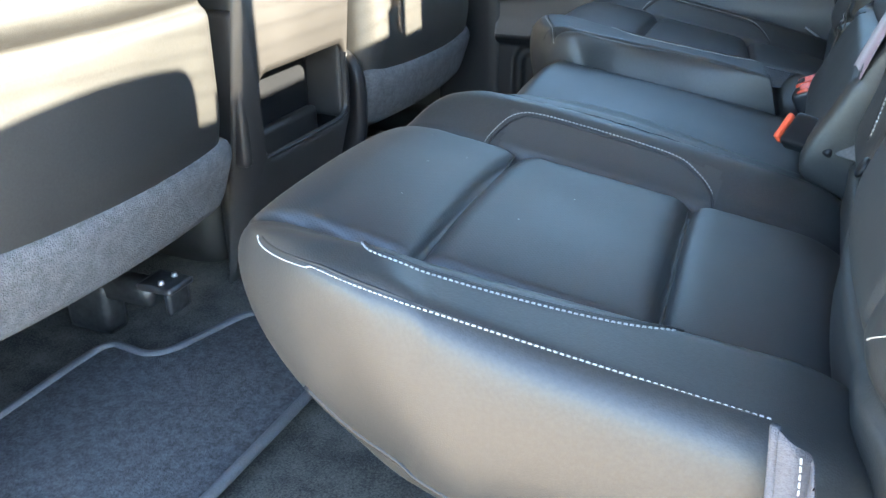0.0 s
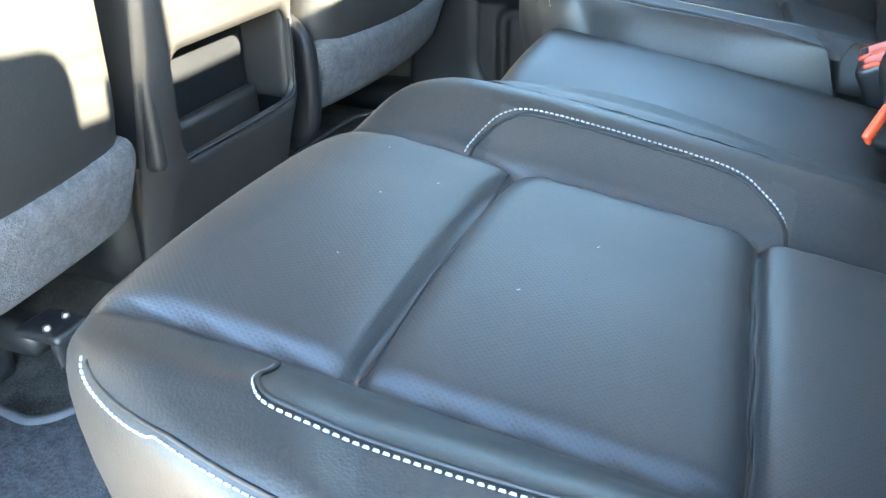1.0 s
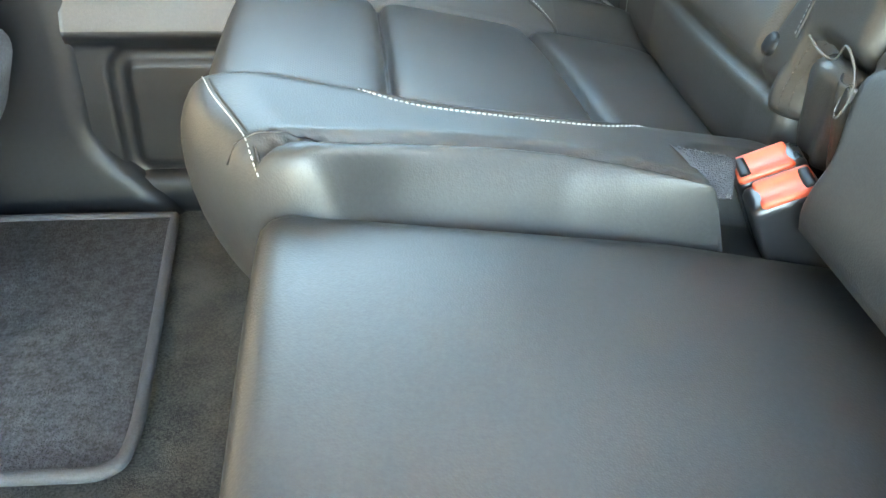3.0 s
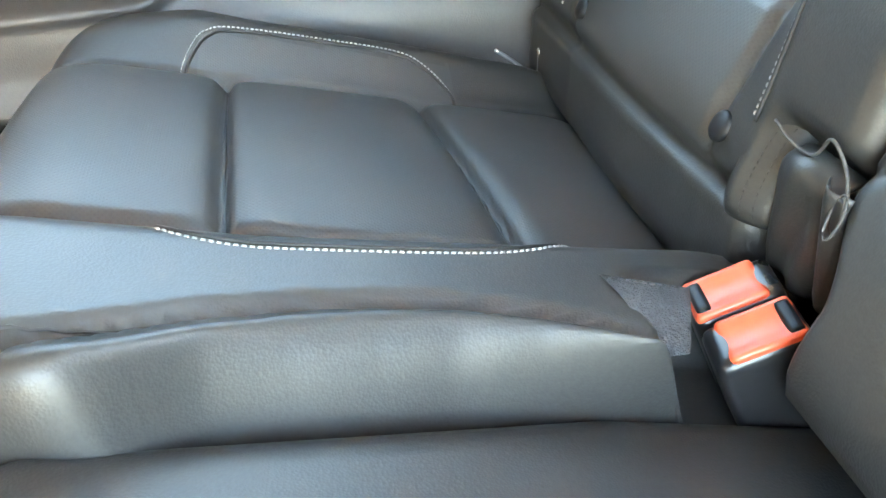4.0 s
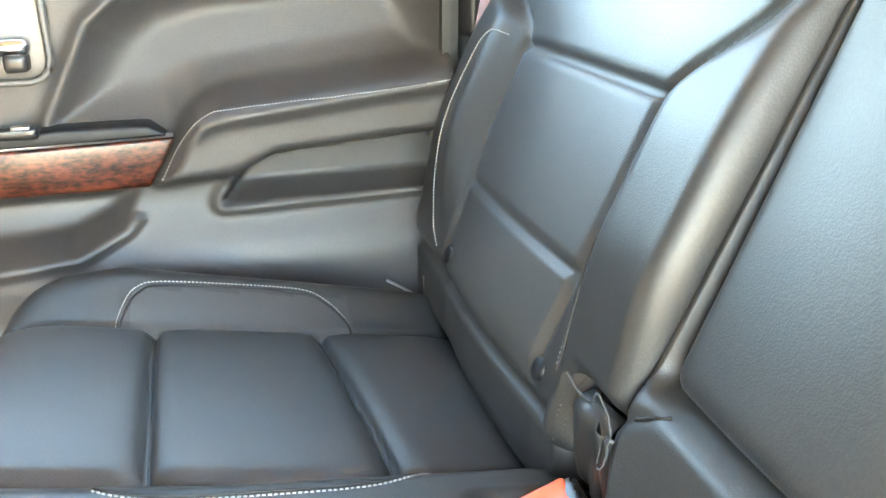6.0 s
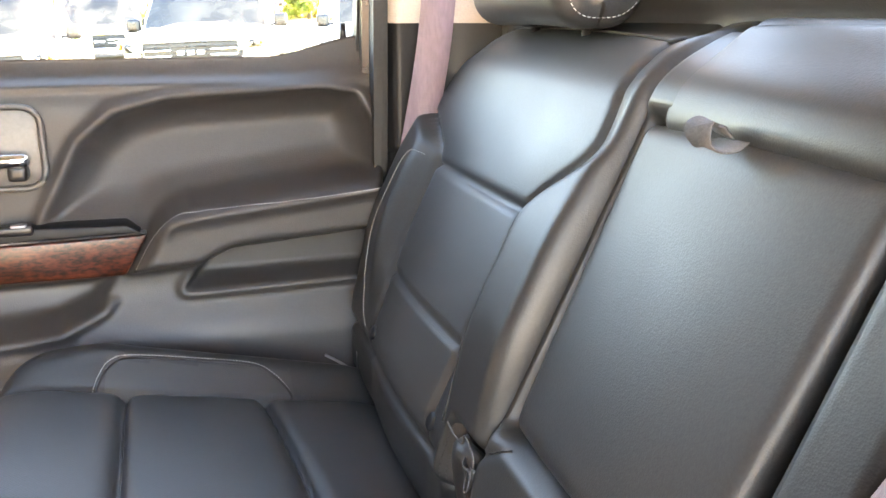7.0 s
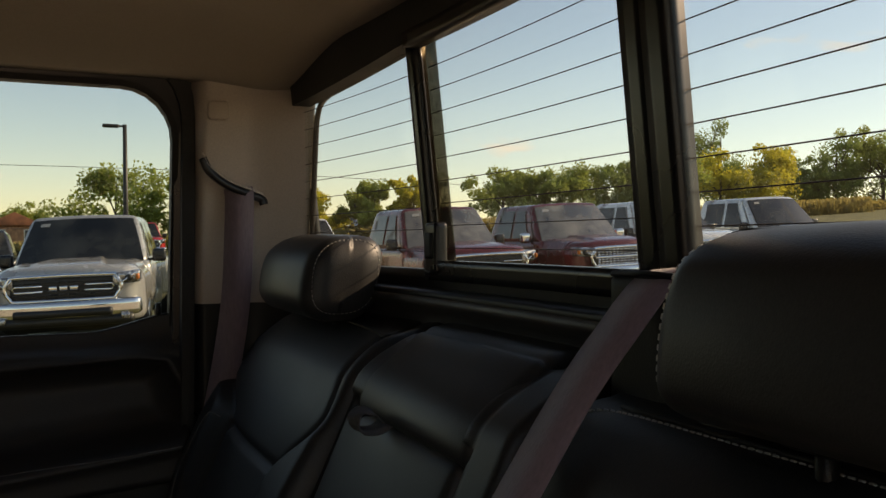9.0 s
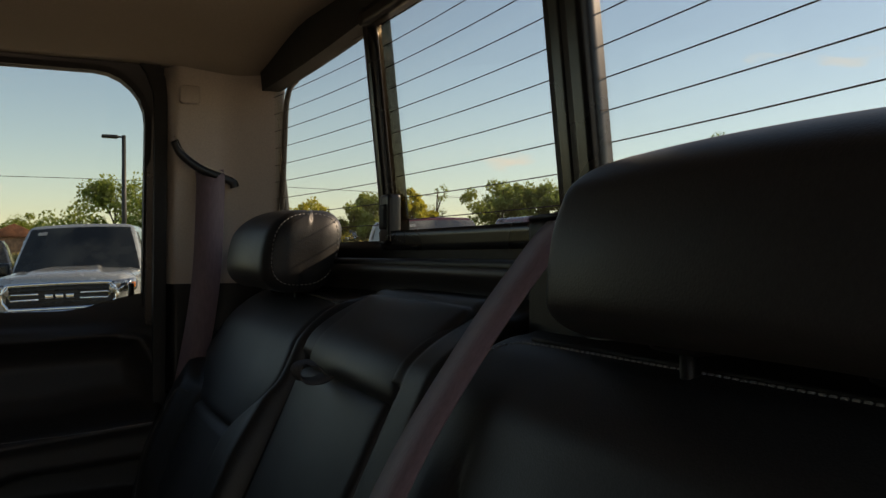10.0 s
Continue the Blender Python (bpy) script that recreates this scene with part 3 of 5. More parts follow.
part("stitching", stitches(on_door([(p.x, p.z) for p in smooth_path([(-0.292, 0, 0.455), (-0.262, 0, 0.505), (-0.235, 0, 0.530), (-0.19, 0, 0.538), (-0.05, 0, 0.548), (0.05, 0, 0.557)], 20)])), GREYTHREAD, door)
WST = [(-0.70, 0.448), (-0.306, 0.446), (-0.272, 0.503), (-0.70, 0.496)]
part("wood_strip", prism(WST, "xz", 0.762, 0.80, 0.004), WOOD, door, "glossy reddish burl wood strip")
part("strip_edge", tube([(-0.70, 0.765, 0.4985), (-0.274, 0.765, 0.506)], 0.003, 6), SATINMETAL, door)
part("switch_shelf", prism([(-0.70, 0.500), (-0.28, 0.507), (-0.30, 0.520), (-0.40, 0.522), (-0.70, 0.516)], "xz", 0.755, 0.80, 0.003), SATIN, door)
sw = part("window_switch", rbox((-0.435, 0.758, 0.522), (0.022, 0.012, 0.007), 0.004, 0.004), GLOSSBLK, door)
part("switch_tip", rbox((-0.43, 0.752, 0.528), (0.010, 0.006, 0.003), 0.002, 0.003), SATINMETAL, sw)
part("handle_bezel", tube([(p[0], 0.781, p[1]) for p in rounded(-0.515, 0.572, -0.393, 0.680, 0.024, 5)], 0.004, 6, True), GUNMETAL, door, "satin surround of the door handle")
part("handle_cup", prism(rounded(-0.512, 0.575, -0.396, 0.677, 0.022), "xz", 0.783, 0.80, 0.003), GUNMETAL, door, "satin recess behind the handle")
# black plate added for the shade at one end of the handle recess
part("cup_shade", prism(rounded(-0.50, 0.585, -0.455, 0.665, 0.015), "xz", 0.779, 0.79, 0.003), GLOSSBLK, door)
part("handle", rbox((-0.45, 0.765, 0.612), (0.042, 0.010, 0.010), 0.009, 0.004, lambda v: np.c_[v[:, 0], v[:, 1] + 0.25 * np.abs(v[:, 0] + 0.43) ** 1.5, v[:, 2]]), CHROME, door, "chrome pull handle")
part("handle_pivot", rbox((-0.425, 0.772, 0.595), (0.012, 0.014, 0.010), 0.005, 0.004), GLOSSBLK, door)
part("lock_knob", tube([(0.020, 0.835, 0.755), (0.020, 0.835, 0.770), (0.020, 0.835, 0.782)], [0.006, 0.005, 0.0045], 10), GLOSSBLK, door, "black door lock button")
tagged(part("jamb_trim", rbox((0.080, 0.850, 0.58), (0.028, 0.032, 0.60), 0.006, 0.04), BLACKRUB), "black rubber lined body edge behind the rear door", "trim", kind="structure")
# window frame above the door and its glass
def side_y(z):
    return 0.862 - 0.24 * np.maximum(z - 0.76, 0)
def side_strip(outer, inner, y_off, depth):
    """A band between two outlines of the same length, leaning with the side glass."""
    n = len(outer)
    vs = [(x, side_y(z) + y_off, z) for x, z in outer] + [(x, side_y(z) + y_off, z) for x, z in inner]
    vs += [(x, y + depth, z) for x, y, z in vs]
    fs = []
    for i in range(n - 1):
        fs += [(i, i + 1, n + i + 1, n + i), (2 * n + i + 1, 2 * n + i, 3 * n + i, 3 * n + i + 1), (n + i, n + i + 1, 3 * n + i + 1, 3 * n + i), (i + 1, i, 2 * n + i, 2 * n + i + 1)]
    return vs, fs
def arch(x0, x1, z0, z1, r):
    out = [(x0, z0)]
    for cx, a in ((x0 + r, 180), (x1 - r, 90)):
        out += [(cx + r * math.cos(radians(a - 90 * k / 6)), z1 - r + r * math.sin(radians(a - 90 * k / 6))) for k in range(7)]
    return out + [(x1, z0)]
part("window_frame", side_strip(arch(-0.80, 0.080, 0.45, 1.215, 0.10), arch(-0.72, 0.040, 0.45, 1.138, 0.085), -0.03, 0.05), GLOSSBLK, door, "black window frame", smooth=False)
part("seal", side_strip(arch(-0.725, 0.046, 0.70, 1.142, 0.088), arch(-0.715, 0.036, 0.70, 1.133, 0.08), -0.036, 0.03), BLACKRUB, door, smooth=False)
gl = part("glass", ([(-0.74, 0.868, 0.70), (0.05, 0.868, 0.70), (0.05, side_y(1.17) + 0.006, 1.17), (-0.74, side_y(1.17) + 0.006, 1.17), (-0.74, 0.872, 0.70), (0.05, 0.872, 0.70), (0.05, side_y(1.17) + 0.01, 1.17), (-0.74, side_y(1.17) + 0.01, 1.17)],
                    [(0, 1, 2, 3), (7, 6, 5, 4), (0, 4, 5, 1), (2, 6, 7, 3)]), PANE, door, smooth=False)
gl.visible_shadow = False
tagged(part("door_seal", side_strip(arch(-0.86, 0.070, 0.02, 1.215, 0.12), arch(-0.82, 0.050, 0.02, 1.19, 0.11), -0.045, 0.03), BLACKRUB, smooth=False), "black rubber seal round the rear door opening", "door seal", kind="structure")

# ---- rear seat ----
BASE = 0.28


def cushion(name, label, y_lo, y_hi, yi, yo, out, crease, side_stitched):
    """An outboard cushion. yi, yo: (front, back) places across of the insert's inner and outer edge; out: +1 or -1 towards the door."""
    x_lo, x_hi, zb = -0.465, 0.05, 0.195
    cr_sign = -1 if (y_lo + y_hi) > 0 else 1
    def edge(e, x):
        return e[0] + (e[1] - e[0]) * (x + 0.42) / 0.44
    def delta(x, y):
        a, b = edge(yi, x), edge(yo, x)
        s_in, s_out = (a - y) * out, (y - b) * out
        mid = (s_in < 0) & (s_out < 0)
        across = np.clip(-s_in / np.abs(b - a), 0, 1)
        fade = step01(x, -0.455, -0.41)
        d = 0.030 * step01(s_in, 0.0, 0.075) * ((0.55 + 0.45 * step01(x, -0.42, -0.33)) if y_lo > 0 else (0.85 + 0.15 * step01(x, -0.44, -0.33))) + ((0.038 if y_lo < 0 else 0.030) + 0.065 * np.clip(x + 0.28, 0, 0.3)) * step01(s_out, 0.0, 0.075 if y_lo < 0 else 0.06) * (0.55 + 0.45 * step01(x, -0.44, -0.30) if y_lo < 0 else 1)
        d = d - 0.010 * (dent(s_in, 0.0, 0.005) + dent(s_out, 0.0, 0.005)) * fade
        pil = 0.010 * np.sqrt(np.clip(np.sin(np.pi * across), 0, 1))
        for g0, g1 in (GROOVE_A, GROOVE_B):
            g = g0 + (g1 - g0) * (1 - across)
            pil = pil - mid * 0.012 * dent(x, g, 0.0040) * step01(across, 0.0, 0.04) * step01(1 - across, 0.0, 0.04) - 0.006 * dent(x, g, 0.013) * mid
        cr = np.interp(x, *crease)
        past = (cr - y) if cr_sign < 0 else (y - cr)
        soft = y_lo < 0
        d = d - (0.005 if soft else 0.013) * dent(past, 0.0, 0.0040 if soft else 0.0045) - (0.008 if soft else 0.006) * step01(past, 0.0, 0.012) - (0.26 if soft else 0.25) * np.clip(past - 0.03, 0, 0.1) + (0 if soft else 1) * (0.007 * dent(past, 0.026, 0.018) - 0.034 * step01(past / np.maximum(cr - y_lo, 0.01), 0.45, 1.0) - 0.060 * step01(x, -0.082, -0.058) * step01(0.252 - y, 0.0, 0.014))
        return d + mid * pil
    def bend(v):
        x, y, z = v.T
        w = np.clip((z - zb) / (BASE - zb), 0, 1)
        w2 = step01(w, 0.0, 0.9)
        z2 = zb + (z - zb) + w2 * (-0.22 * x + delta(x, y)) + (1 - w2) * 0.16 * (x < -0.25) * (-0.25 - x)
        tuck = (1 - w) ** 2
        x2 = x + 0.045 * tuck * step01(-x, 0.32, 0.45)
        for side_y, sgn, cut in ((y_lo, -1, 0.145 if y_lo < 0 else 0.095), (y_hi, 1, 0.0 if y_lo < 0 else 0.06)):
            near = np.clip((sgn * (y - side_y) + 0.13) / 0.13, 0, 1)
            x2 = x2 + cut * near ** (1.6 if y_lo < 0 else 2) * step01(-x, 0.14 if sgn < 0 and y_lo < 0 else 0.28, 0.46)
        if y_lo < 0:
            x2 = x2 + 0.185 * np.clip((y - y_hi + 0.290) / 0.290, 0, 1) ** 2.6 * step01(-x, 0.0, 0.46)
        z2 = z2 - 0.08 * w2 * np.clip(x2 - x, 0, 0.2)
        y2 = y - out * 0.020 * tuck * step01((y * out), max(abs(y_lo), abs(y_hi)) - 0.06, max(abs(y_lo), abs(y_hi))) 
        if y_lo > 0:
            cr = np.interp(x, *crease)
            rim = np.interp(x, (-0.465, -0.40, -0.34, -0.28, -0.19, -0.10, 0.0), (0.126, 0.139, 0.146, 0.157, 0.172, 0.178, 0.184))
            y2 = y2 + (rim - y_lo) * np.clip((cr - y) / np.maximum(cr - y_lo, 0.01), 0, 1)
        else:
            y2 = y2 + 0.016 * np.clip((-x - 0.05) / 0.40, 0, 1) ** 2 * np.clip((y_lo + 0.10 - y) / 0.10, 0, 1)
        return np.c_[x2, y2, z2]
    GROOVE_A, GROOVE_B = (-0.303, -0.308), (-0.110, -0.125 if y_lo < 0 else -0.142)
    c = ((x_lo + x_hi) / 2, (y_lo + y_hi) / 2, (zb + BASE) / 2)
    h = ((x_hi - x_lo) / 2, (y_hi - y_lo) / 2, (BASE - zb) / 2)
    geo = rbox(c, h, (0.075, 0.036, 0.042), (0.0035, 0.005, 0.006), bend)
    top = thing(name, label, "seat cushion", group="rear seat cushions")
    body = part("cushion", geo, [LEATHER, PERF], top)
    def slot_of(p):
        a, b = edge(yi, p.x), edge(yo, p.x)
        s_in, s_out = (a - p.y) * out, (p.y - b) * out
        if p.z < 0.24 or p.x > 0.03:
            return 0
        if s_in < 0 and s_out < 0 and p.x > -0.44:
            return 1
        if 0 < s_in < 0.05 and -0.33 < p.x < -0.10:
            return 1
        return 0
    paint_faces(body, slot_of)
    uv_from(body, lambda co: (co.x, co.y + co.z * 0.6))
    def line(pts, way=(0, 0, 1), lift=0.0006, n=10):
        return drape(geo, [(p[0], p[1], p[2] if len(p) > 2 else 0.3) for p in smooth_path([q if len(q) > 2 else (q[0], q[1], 0.5) for q in pts], n)], way if way != (0, 0, 1) else (0, 0, -1), lift)
    # arched seam on the inner bolster, front-edge seam along the insert, and the side seam
    ein = lambda x, off: (x, edge(yi, x) - out * off)
    k_arc = 0.88 if y_lo < 0 else 1.0
    arc = [ein(-0.342, 0.0), ein(-0.335, 0.025 * k_arc), ein(-0.322, 0.045 * k_arc), ein(-0.298, 0.055 * k_arc), ein(-0.21, 0.056 * k_arc), ein(-0.150, 0.053 * k_arc), ein(-0.125, 0.040 * k_arc), ein(-0.108, 0.02), ein(-0.102, 0.0)]
    part("inner_seam", tube([h[0] for h in line(arc)], 0.0016, 5), SEAMSHADE, top)
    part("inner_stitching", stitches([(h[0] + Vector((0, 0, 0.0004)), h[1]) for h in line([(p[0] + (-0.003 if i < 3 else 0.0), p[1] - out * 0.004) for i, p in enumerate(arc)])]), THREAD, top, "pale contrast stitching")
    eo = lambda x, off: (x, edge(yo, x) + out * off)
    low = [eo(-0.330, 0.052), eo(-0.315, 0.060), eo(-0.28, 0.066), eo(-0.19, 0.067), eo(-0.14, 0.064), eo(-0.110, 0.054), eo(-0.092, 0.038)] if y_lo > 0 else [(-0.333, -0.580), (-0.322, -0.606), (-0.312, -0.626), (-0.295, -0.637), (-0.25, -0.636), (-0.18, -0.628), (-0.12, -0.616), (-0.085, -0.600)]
    part("outer_seam", tube([h[0] for h in line([(p[0], p[1] - out * 0.004) for p in low])], 0.0014, 5), SEAMSHADE, top)
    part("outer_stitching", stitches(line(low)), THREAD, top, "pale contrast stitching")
    part("flank_seam", tube([h[0] for h in line([(x, float(np.interp(x, *crease))) for x in np.linspace(-0.425, -0.075, 20)], lift=0.0, n=3)], 0.0011, 5), SEAMSHADE, top)
    # near-black tubes darken the groove bottoms in place of real shade
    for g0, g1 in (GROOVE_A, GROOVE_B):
        part("groove_seam", tube([h[0] for h in line([(g0 + (g1 - g0) * (1 - k / 12), edge(yi, g0) + (edge(yo, g0) - edge(yi, g0)) * (0.03 + 0.94 * k / 12)) for k in range(13)], lift=-0.0002, n=4)], 0.0017, 5), SEAMSHADE, top)
    edge_y = y_hi if out > 0 else y_lo
    zz = lambda x: 0.352 - 0.140 * x if y_lo < 0 else 0.316 - 0.150 * x
    side = [(-0.335, edge_y, zz(-0.335) + 0.002), (-0.28, edge_y, zz(-0.28)), (-0.15, edge_y, zz(-0.15)), (-0.02, edge_y, zz(-0.02) + 0.002)]
    hits = [h for h in drape(geo, smooth_path([(p[0], edge_y, p[2]) for p in side], 24), (0, -out, -0.5), 0.0006) if abs(h[0].y - edge_y) < 0.05]
    corner = []
    for k in range(14):
        a = radians(90 * k / 13)
        px, py = -0.335 - 0.115 * math.sin(a), edge_y - out * 0.075 * (1 - math.cos(a))
        zc = zz(-0.335) + 0.004 * (k / 13)
        corner += [h for h in drape(geo, [(px, py, zc)], (math.sin(a), -out * math.cos(a), -0.5), 0.0006) if h[0].x < -0.30 and abs(h[0].y - edge_y) < 0.11]
    path = corner[::-1] + hits
    if not side_stitched:
        path = drape(geo, smooth_path([(-0.440, 0.262, 0.5), (-0.428, 0.225, 0.5), (-0.412, 0.190, 0.5), (-0.400, 0.165, 0.5), (-0.392, 0.148, 0.5)], 10), (0, 0, -1), 0.0006)
    part("edge_stitching", stitches(path), THREAD, top, "pale contrast stitching along the edge")
    seam = []
    for p, n in (corner[::-1] + hits if side_stitched else path):
        seam += [q[0] for q in drape(geo, [p + Vector((0, 0, 0.0045))], -n, 0.0, 0.02) if (q[0] - p).length < 0.012] if side_stitched else [p + Vector((0.004, 0, 0))]
    seam = [sum(seam[max(i - 4, 0):i + 5], Vector()) / len(seam[max(i - 4, 0):i + 5]) for i in range(len(seam))]
    part("edge_seam", tube(seam, 0.0012, 5), SEAMSHADE, top)
    bot = drape(geo, smooth_path([(-0.36, edge_y, 0.262), (-0.30, edge_y, 0.232), (-0.2, edge_y, 0.215), (0.0, edge_y, 0.212)], 10), (0, -out, 0), -0.001)
    if side_stitched:
        part("lower_piping", tube([h[0] for h in bot], 0.003, 6), SATIN, top)
    return geo

CUSH_L = cushion("seat_cushion", "black leather rear seat cushion with perforated insert and white stitching", -0.702, -0.085, (-0.295, -0.233), (-0.572, -0.520), -1, ((-0.46, -0.365, -0.292, -0.206, -0.14, -0.04), (-0.206, -0.199, -0.186, -0.175, -0.167, -0.155)), True)
cushion("seat_cushion", "black leather rear seat cushion with perforated insert beside the door", 0.118, 0.705, (0.580, 0.618), (0.318, 0.335), -1, ((-0.46, -0.36, -0.328, -0.305, -0.265, -0.224, -0.182, -0.141, -0.111, -0.06), (0.150, 0.178, 0.189, 0.198, 0.208, 0.213, 0.213, 0.207, 0.198, 0.176)), False)

def mid_bend(v):
    x, y, z = v.T
    w = np.clip((z - 0.16) / 0.11, 0, 1)
    w2 = step01(w, 0, 0.9)
    z2 = z + w2 * (-0.20 * x - 0.006 * ((y - 0.01) / 0.13) ** 2 + 0.012 - 0.018 * step01(-y, -0.14, 0.18))
    x2 = x + 0.07 * (1 - w) ** 2 * step01(-x, 0.28, 0.41)
    return np.c_[x2, np.where(y > 0, y * (0.98 + 0.22 * np.clip((x + 0.36) / 0.25, 0, 1)), y), z2]
mid = thing("seat_cushion", "plain black leather centre cushion of the rear seat", "seat cushion", group="rear seat cushions")
MIDGEO = rbox((-0.174, -0.005, 0.217), (0.224, 0.165, 0.057), (0.032, 0.026, 0.03), (0.008, 0.008, 0.01), mid_bend)
part("cushion", MIDGEO, LEATHER, mid)
base = thing("under_seat_shell", "black moulded base under the rear seat", "seat base")
part("shell", rbox((-0.08, 0.0, 0.095), (0.20, 0.52, 0.075), 0.02, 0.04), PLASTIC, base)

# ---- seat backs: s runs up the leaning back, d out of it ----
UPV, OUTV, ORG = Vector((0.4254, 0, 0.905)), Vector((-0.905, 0, 0.4254)), Vector((-0.185, 0, 0))


def lean(v):
    y, s, d = v.T
    return np.c_[ORG.x + s * UPV.x + d * OUTV.x, y, s * UPV.z + d * OUTV.z]


def seatback(name, label, sg, y_in, y_out, y_a, y_b):
    """An outboard back. sg: +1 far side, -1 near side; y_a, y_b: inner and outer edge of the insert (distances from the middle)."""
    top = thing(name, label, "seat back", group="rear seat backs")
    sA, sB, sL = 0.672, 0.520, 0.410
    def lines(s):
        ya = y_a - 0.085 * step01(s, 0.665, 0.765) + 0.018 * step01(s, 0.77, 0.87)
        yb = y_b - 0.03 * (1 - step01(s, 0.43, 0.60)) + 0.13 * step01(s, 0.68, 0.76)
        return ya, yb
    def bend(v):
        y, s, d = v.T
        q = y * sg
        ya, yb = lines(s)
        w = step01(d, -0.10, -0.02)
        ins = step01(q, ya - 0.004, ya + 0.004) * step01(yb - q, -0.004, 0.004)
        up = step01(s, sA - 0.03, sA + 0.14)
        bol = 0.026 * step01(s, 0.42, 0.58) * (step01(ya - q, 0.0, 0.05) + step01(q - yb, 0.0, 0.05)) * (1 - 0.6 * up)
        if sg < 0:
            bol = bol * (1 - 0.35 * step01(ya - q, 0.02, 0.06)) * (0.4 + 0.6 * step01(q, y_in, y_in + 0.05))
        fade = 1 - step01(s, 0.70, 0.80) if sg < 0 else 1.0
        bol = bol * fade
        cut = -0.007 * fade * (dent(q, ya, 0.005) + dent(q, yb, 0.005)) * step01(s, 0.40, 0.44)
        cut = cut - ins * (0.008 * dent(s, sA, 0.005) + 0.006 * dent(s, sB, 0.004)) - 0.012 * dent(s, sL, 0.007)
        pil = ins * fade * 0.009 * np.sin(np.pi * np.clip((q - ya) / np.maximum(yb - ya, 0.01), 0, 1))
        roll = -0.038 * (1 - step01(s, 0.34, 0.45))
        if sg > 0:
            roll = roll - 0.050 * (1 - step01(s, 0.450, 0.475)) * step01(y_a - 0.05 - q, 0.0, 0.02)
        low_side = -0.032 * step01(q, y_out - 0.09, y_out) * (1 - step01(s, 0.44, 0.58)) - 0.024 * (1 - step01(s, 0.42, 0.62)) if sg < 0 else 0.0
        crown = low_side - 0.030 * step01(s, 0.80, 0.885) - (0.016 if sg > 0 else 0.035) * step01(q, y_out - 0.12, y_out) * step01(s, 0.70, 0.88)
        s2 = s - 0.008 * step01(q, y_out - 0.07, y_out) * step01(s, 0.75, 0.88) + (0.004 if sg > 0 else 0.0) * step01(s, 0.85, 0.88)
        q2 = q - 0.012 * step01(s, 0.74, 0.88) * step01(q, y_out - 0.1, y_out)
        s2 = s2 + 0.47 * step01(s, 0.80, 0.88) * np.clip(-d - 0.02, 0, 0.06)
        return lean(np.c_[sg * q2, s2, d + w * (bol + cut + pil + roll + crown)])
    lo, hi = sorted((sg * y_in, sg * y_out))
    geo = rbox(((lo + hi) / 2, 0.605, -0.065), ((hi - lo) / 2, 0.277, 0.065), (0.020, 0.036, 0.045), (0.005, 0.005, 0.012), bend)
    body = part("back", geo, [LEATHER, PERF], top)
    def sd(co):
        r = Vector(co) - ORG
        return r.dot(UPV), r.dot(OUTV)
    def slot_of(p):
        s, d = sd(p)
        ya, yb = lines(s)
        return 1 if ya < p.y * sg < yb and 0.415 < s < 0.672 and d > -0.06 else 0
    paint_faces(body, slot_of)
    uv_from(body, lambda co: (co.y, sd(co)[0]))
    def line(pts, lift=0.0006):
        src = [Vector(tuple(lean(np.array([[sg * p[0], p[1], 0.0]]))[0])) for p in [tuple(q) for q in smooth_path([(a, b, 0) for a, b in pts], 12)]]
        return drape(geo, src, -OUTV, lift)
    outer = [(y_b + 0.024, 0.674), (y_b + 0.048, 0.671), (y_b + 0.066, 0.650), (y_b + 0.074, 0.58), (y_b + 0.064, 0.50), (y_b + 0.035, 0.455), (y_b + 0.0, 0.428)]
    if sg < 0:
        outer = [(y_b + 0.045, 0.70), (y_b + 0.058, 0.66), (y_b + 0.064, 0.58), (y_b + 0.056, 0.50), (y_b + 0.030, 0.455), (y_b, 0.43)]
    part("outer_stitching", stitches(line(outer)), THREAD, top, "pale contrast stitching")
    inner = [(y_a - 0.014, 0.672), (y_a - 0.020, 0.63), (y_a - 0.026, 0.57), (y_a - 0.034, 0.50), (y_a - 0.037, 0.455)]
    part("inner_stitching", stitches(line(inner)), THREAD, top, "pale contrast stitching")
    part("inner_seam", tube([h[0] for h in line([(a - 0.004, b) for a, b in inner])], 0.0015, 5), SEAMSHADE, top)
    part("top_seam", tube([h[0] for h in drape(geo, [tuple(lean(np.array([[sg * (y_in + 0.05 + (y_out - y_in - 0.12) * k / 20), 0.9, -0.035]]))[0]) for k in range(21)], -UPV, 0.001)], 0.002, 5), SEAMSHADE, top)
    if sg < 0:
        part("top_stitching", stitches(line([(y_in + 0.020, 0.845), (y_in + 0.035, 0.860), (y_in + 0.07, 0.864), (y_in + 0.15, 0.865), (y_in + 0.36, 0.866)]), 0.006, 0.0042, 0.0008), THREAD, top, "heavy pale contrast stitching")
    for q in (y_a - 0.010, y_b - 0.050)[:1 if sg < 0 else 2]:
        h = line([(q, 0.440), (q, 0.442)])[0]
        off = (h[0] - ORG).dot(OUTV)
        part("anchor_button", rbox((sg * q, 0.440, off), (0.010, 0.010, 0.004), (0.0095, 0.0095, 0.003), 0.003, lean), SATIN, top, "round black anchor button")
    return geo

seatback("rear_backrest", "black leather rear seat back with stitched bolsters beside the door", 1, 0.190, 0.742, 0.322, 0.622)
seatback("rear_backrest", "black leather rear seat back with stitched bolsters and raised headrest", -1, 0.168, 0.715, 0.335, 0.622)

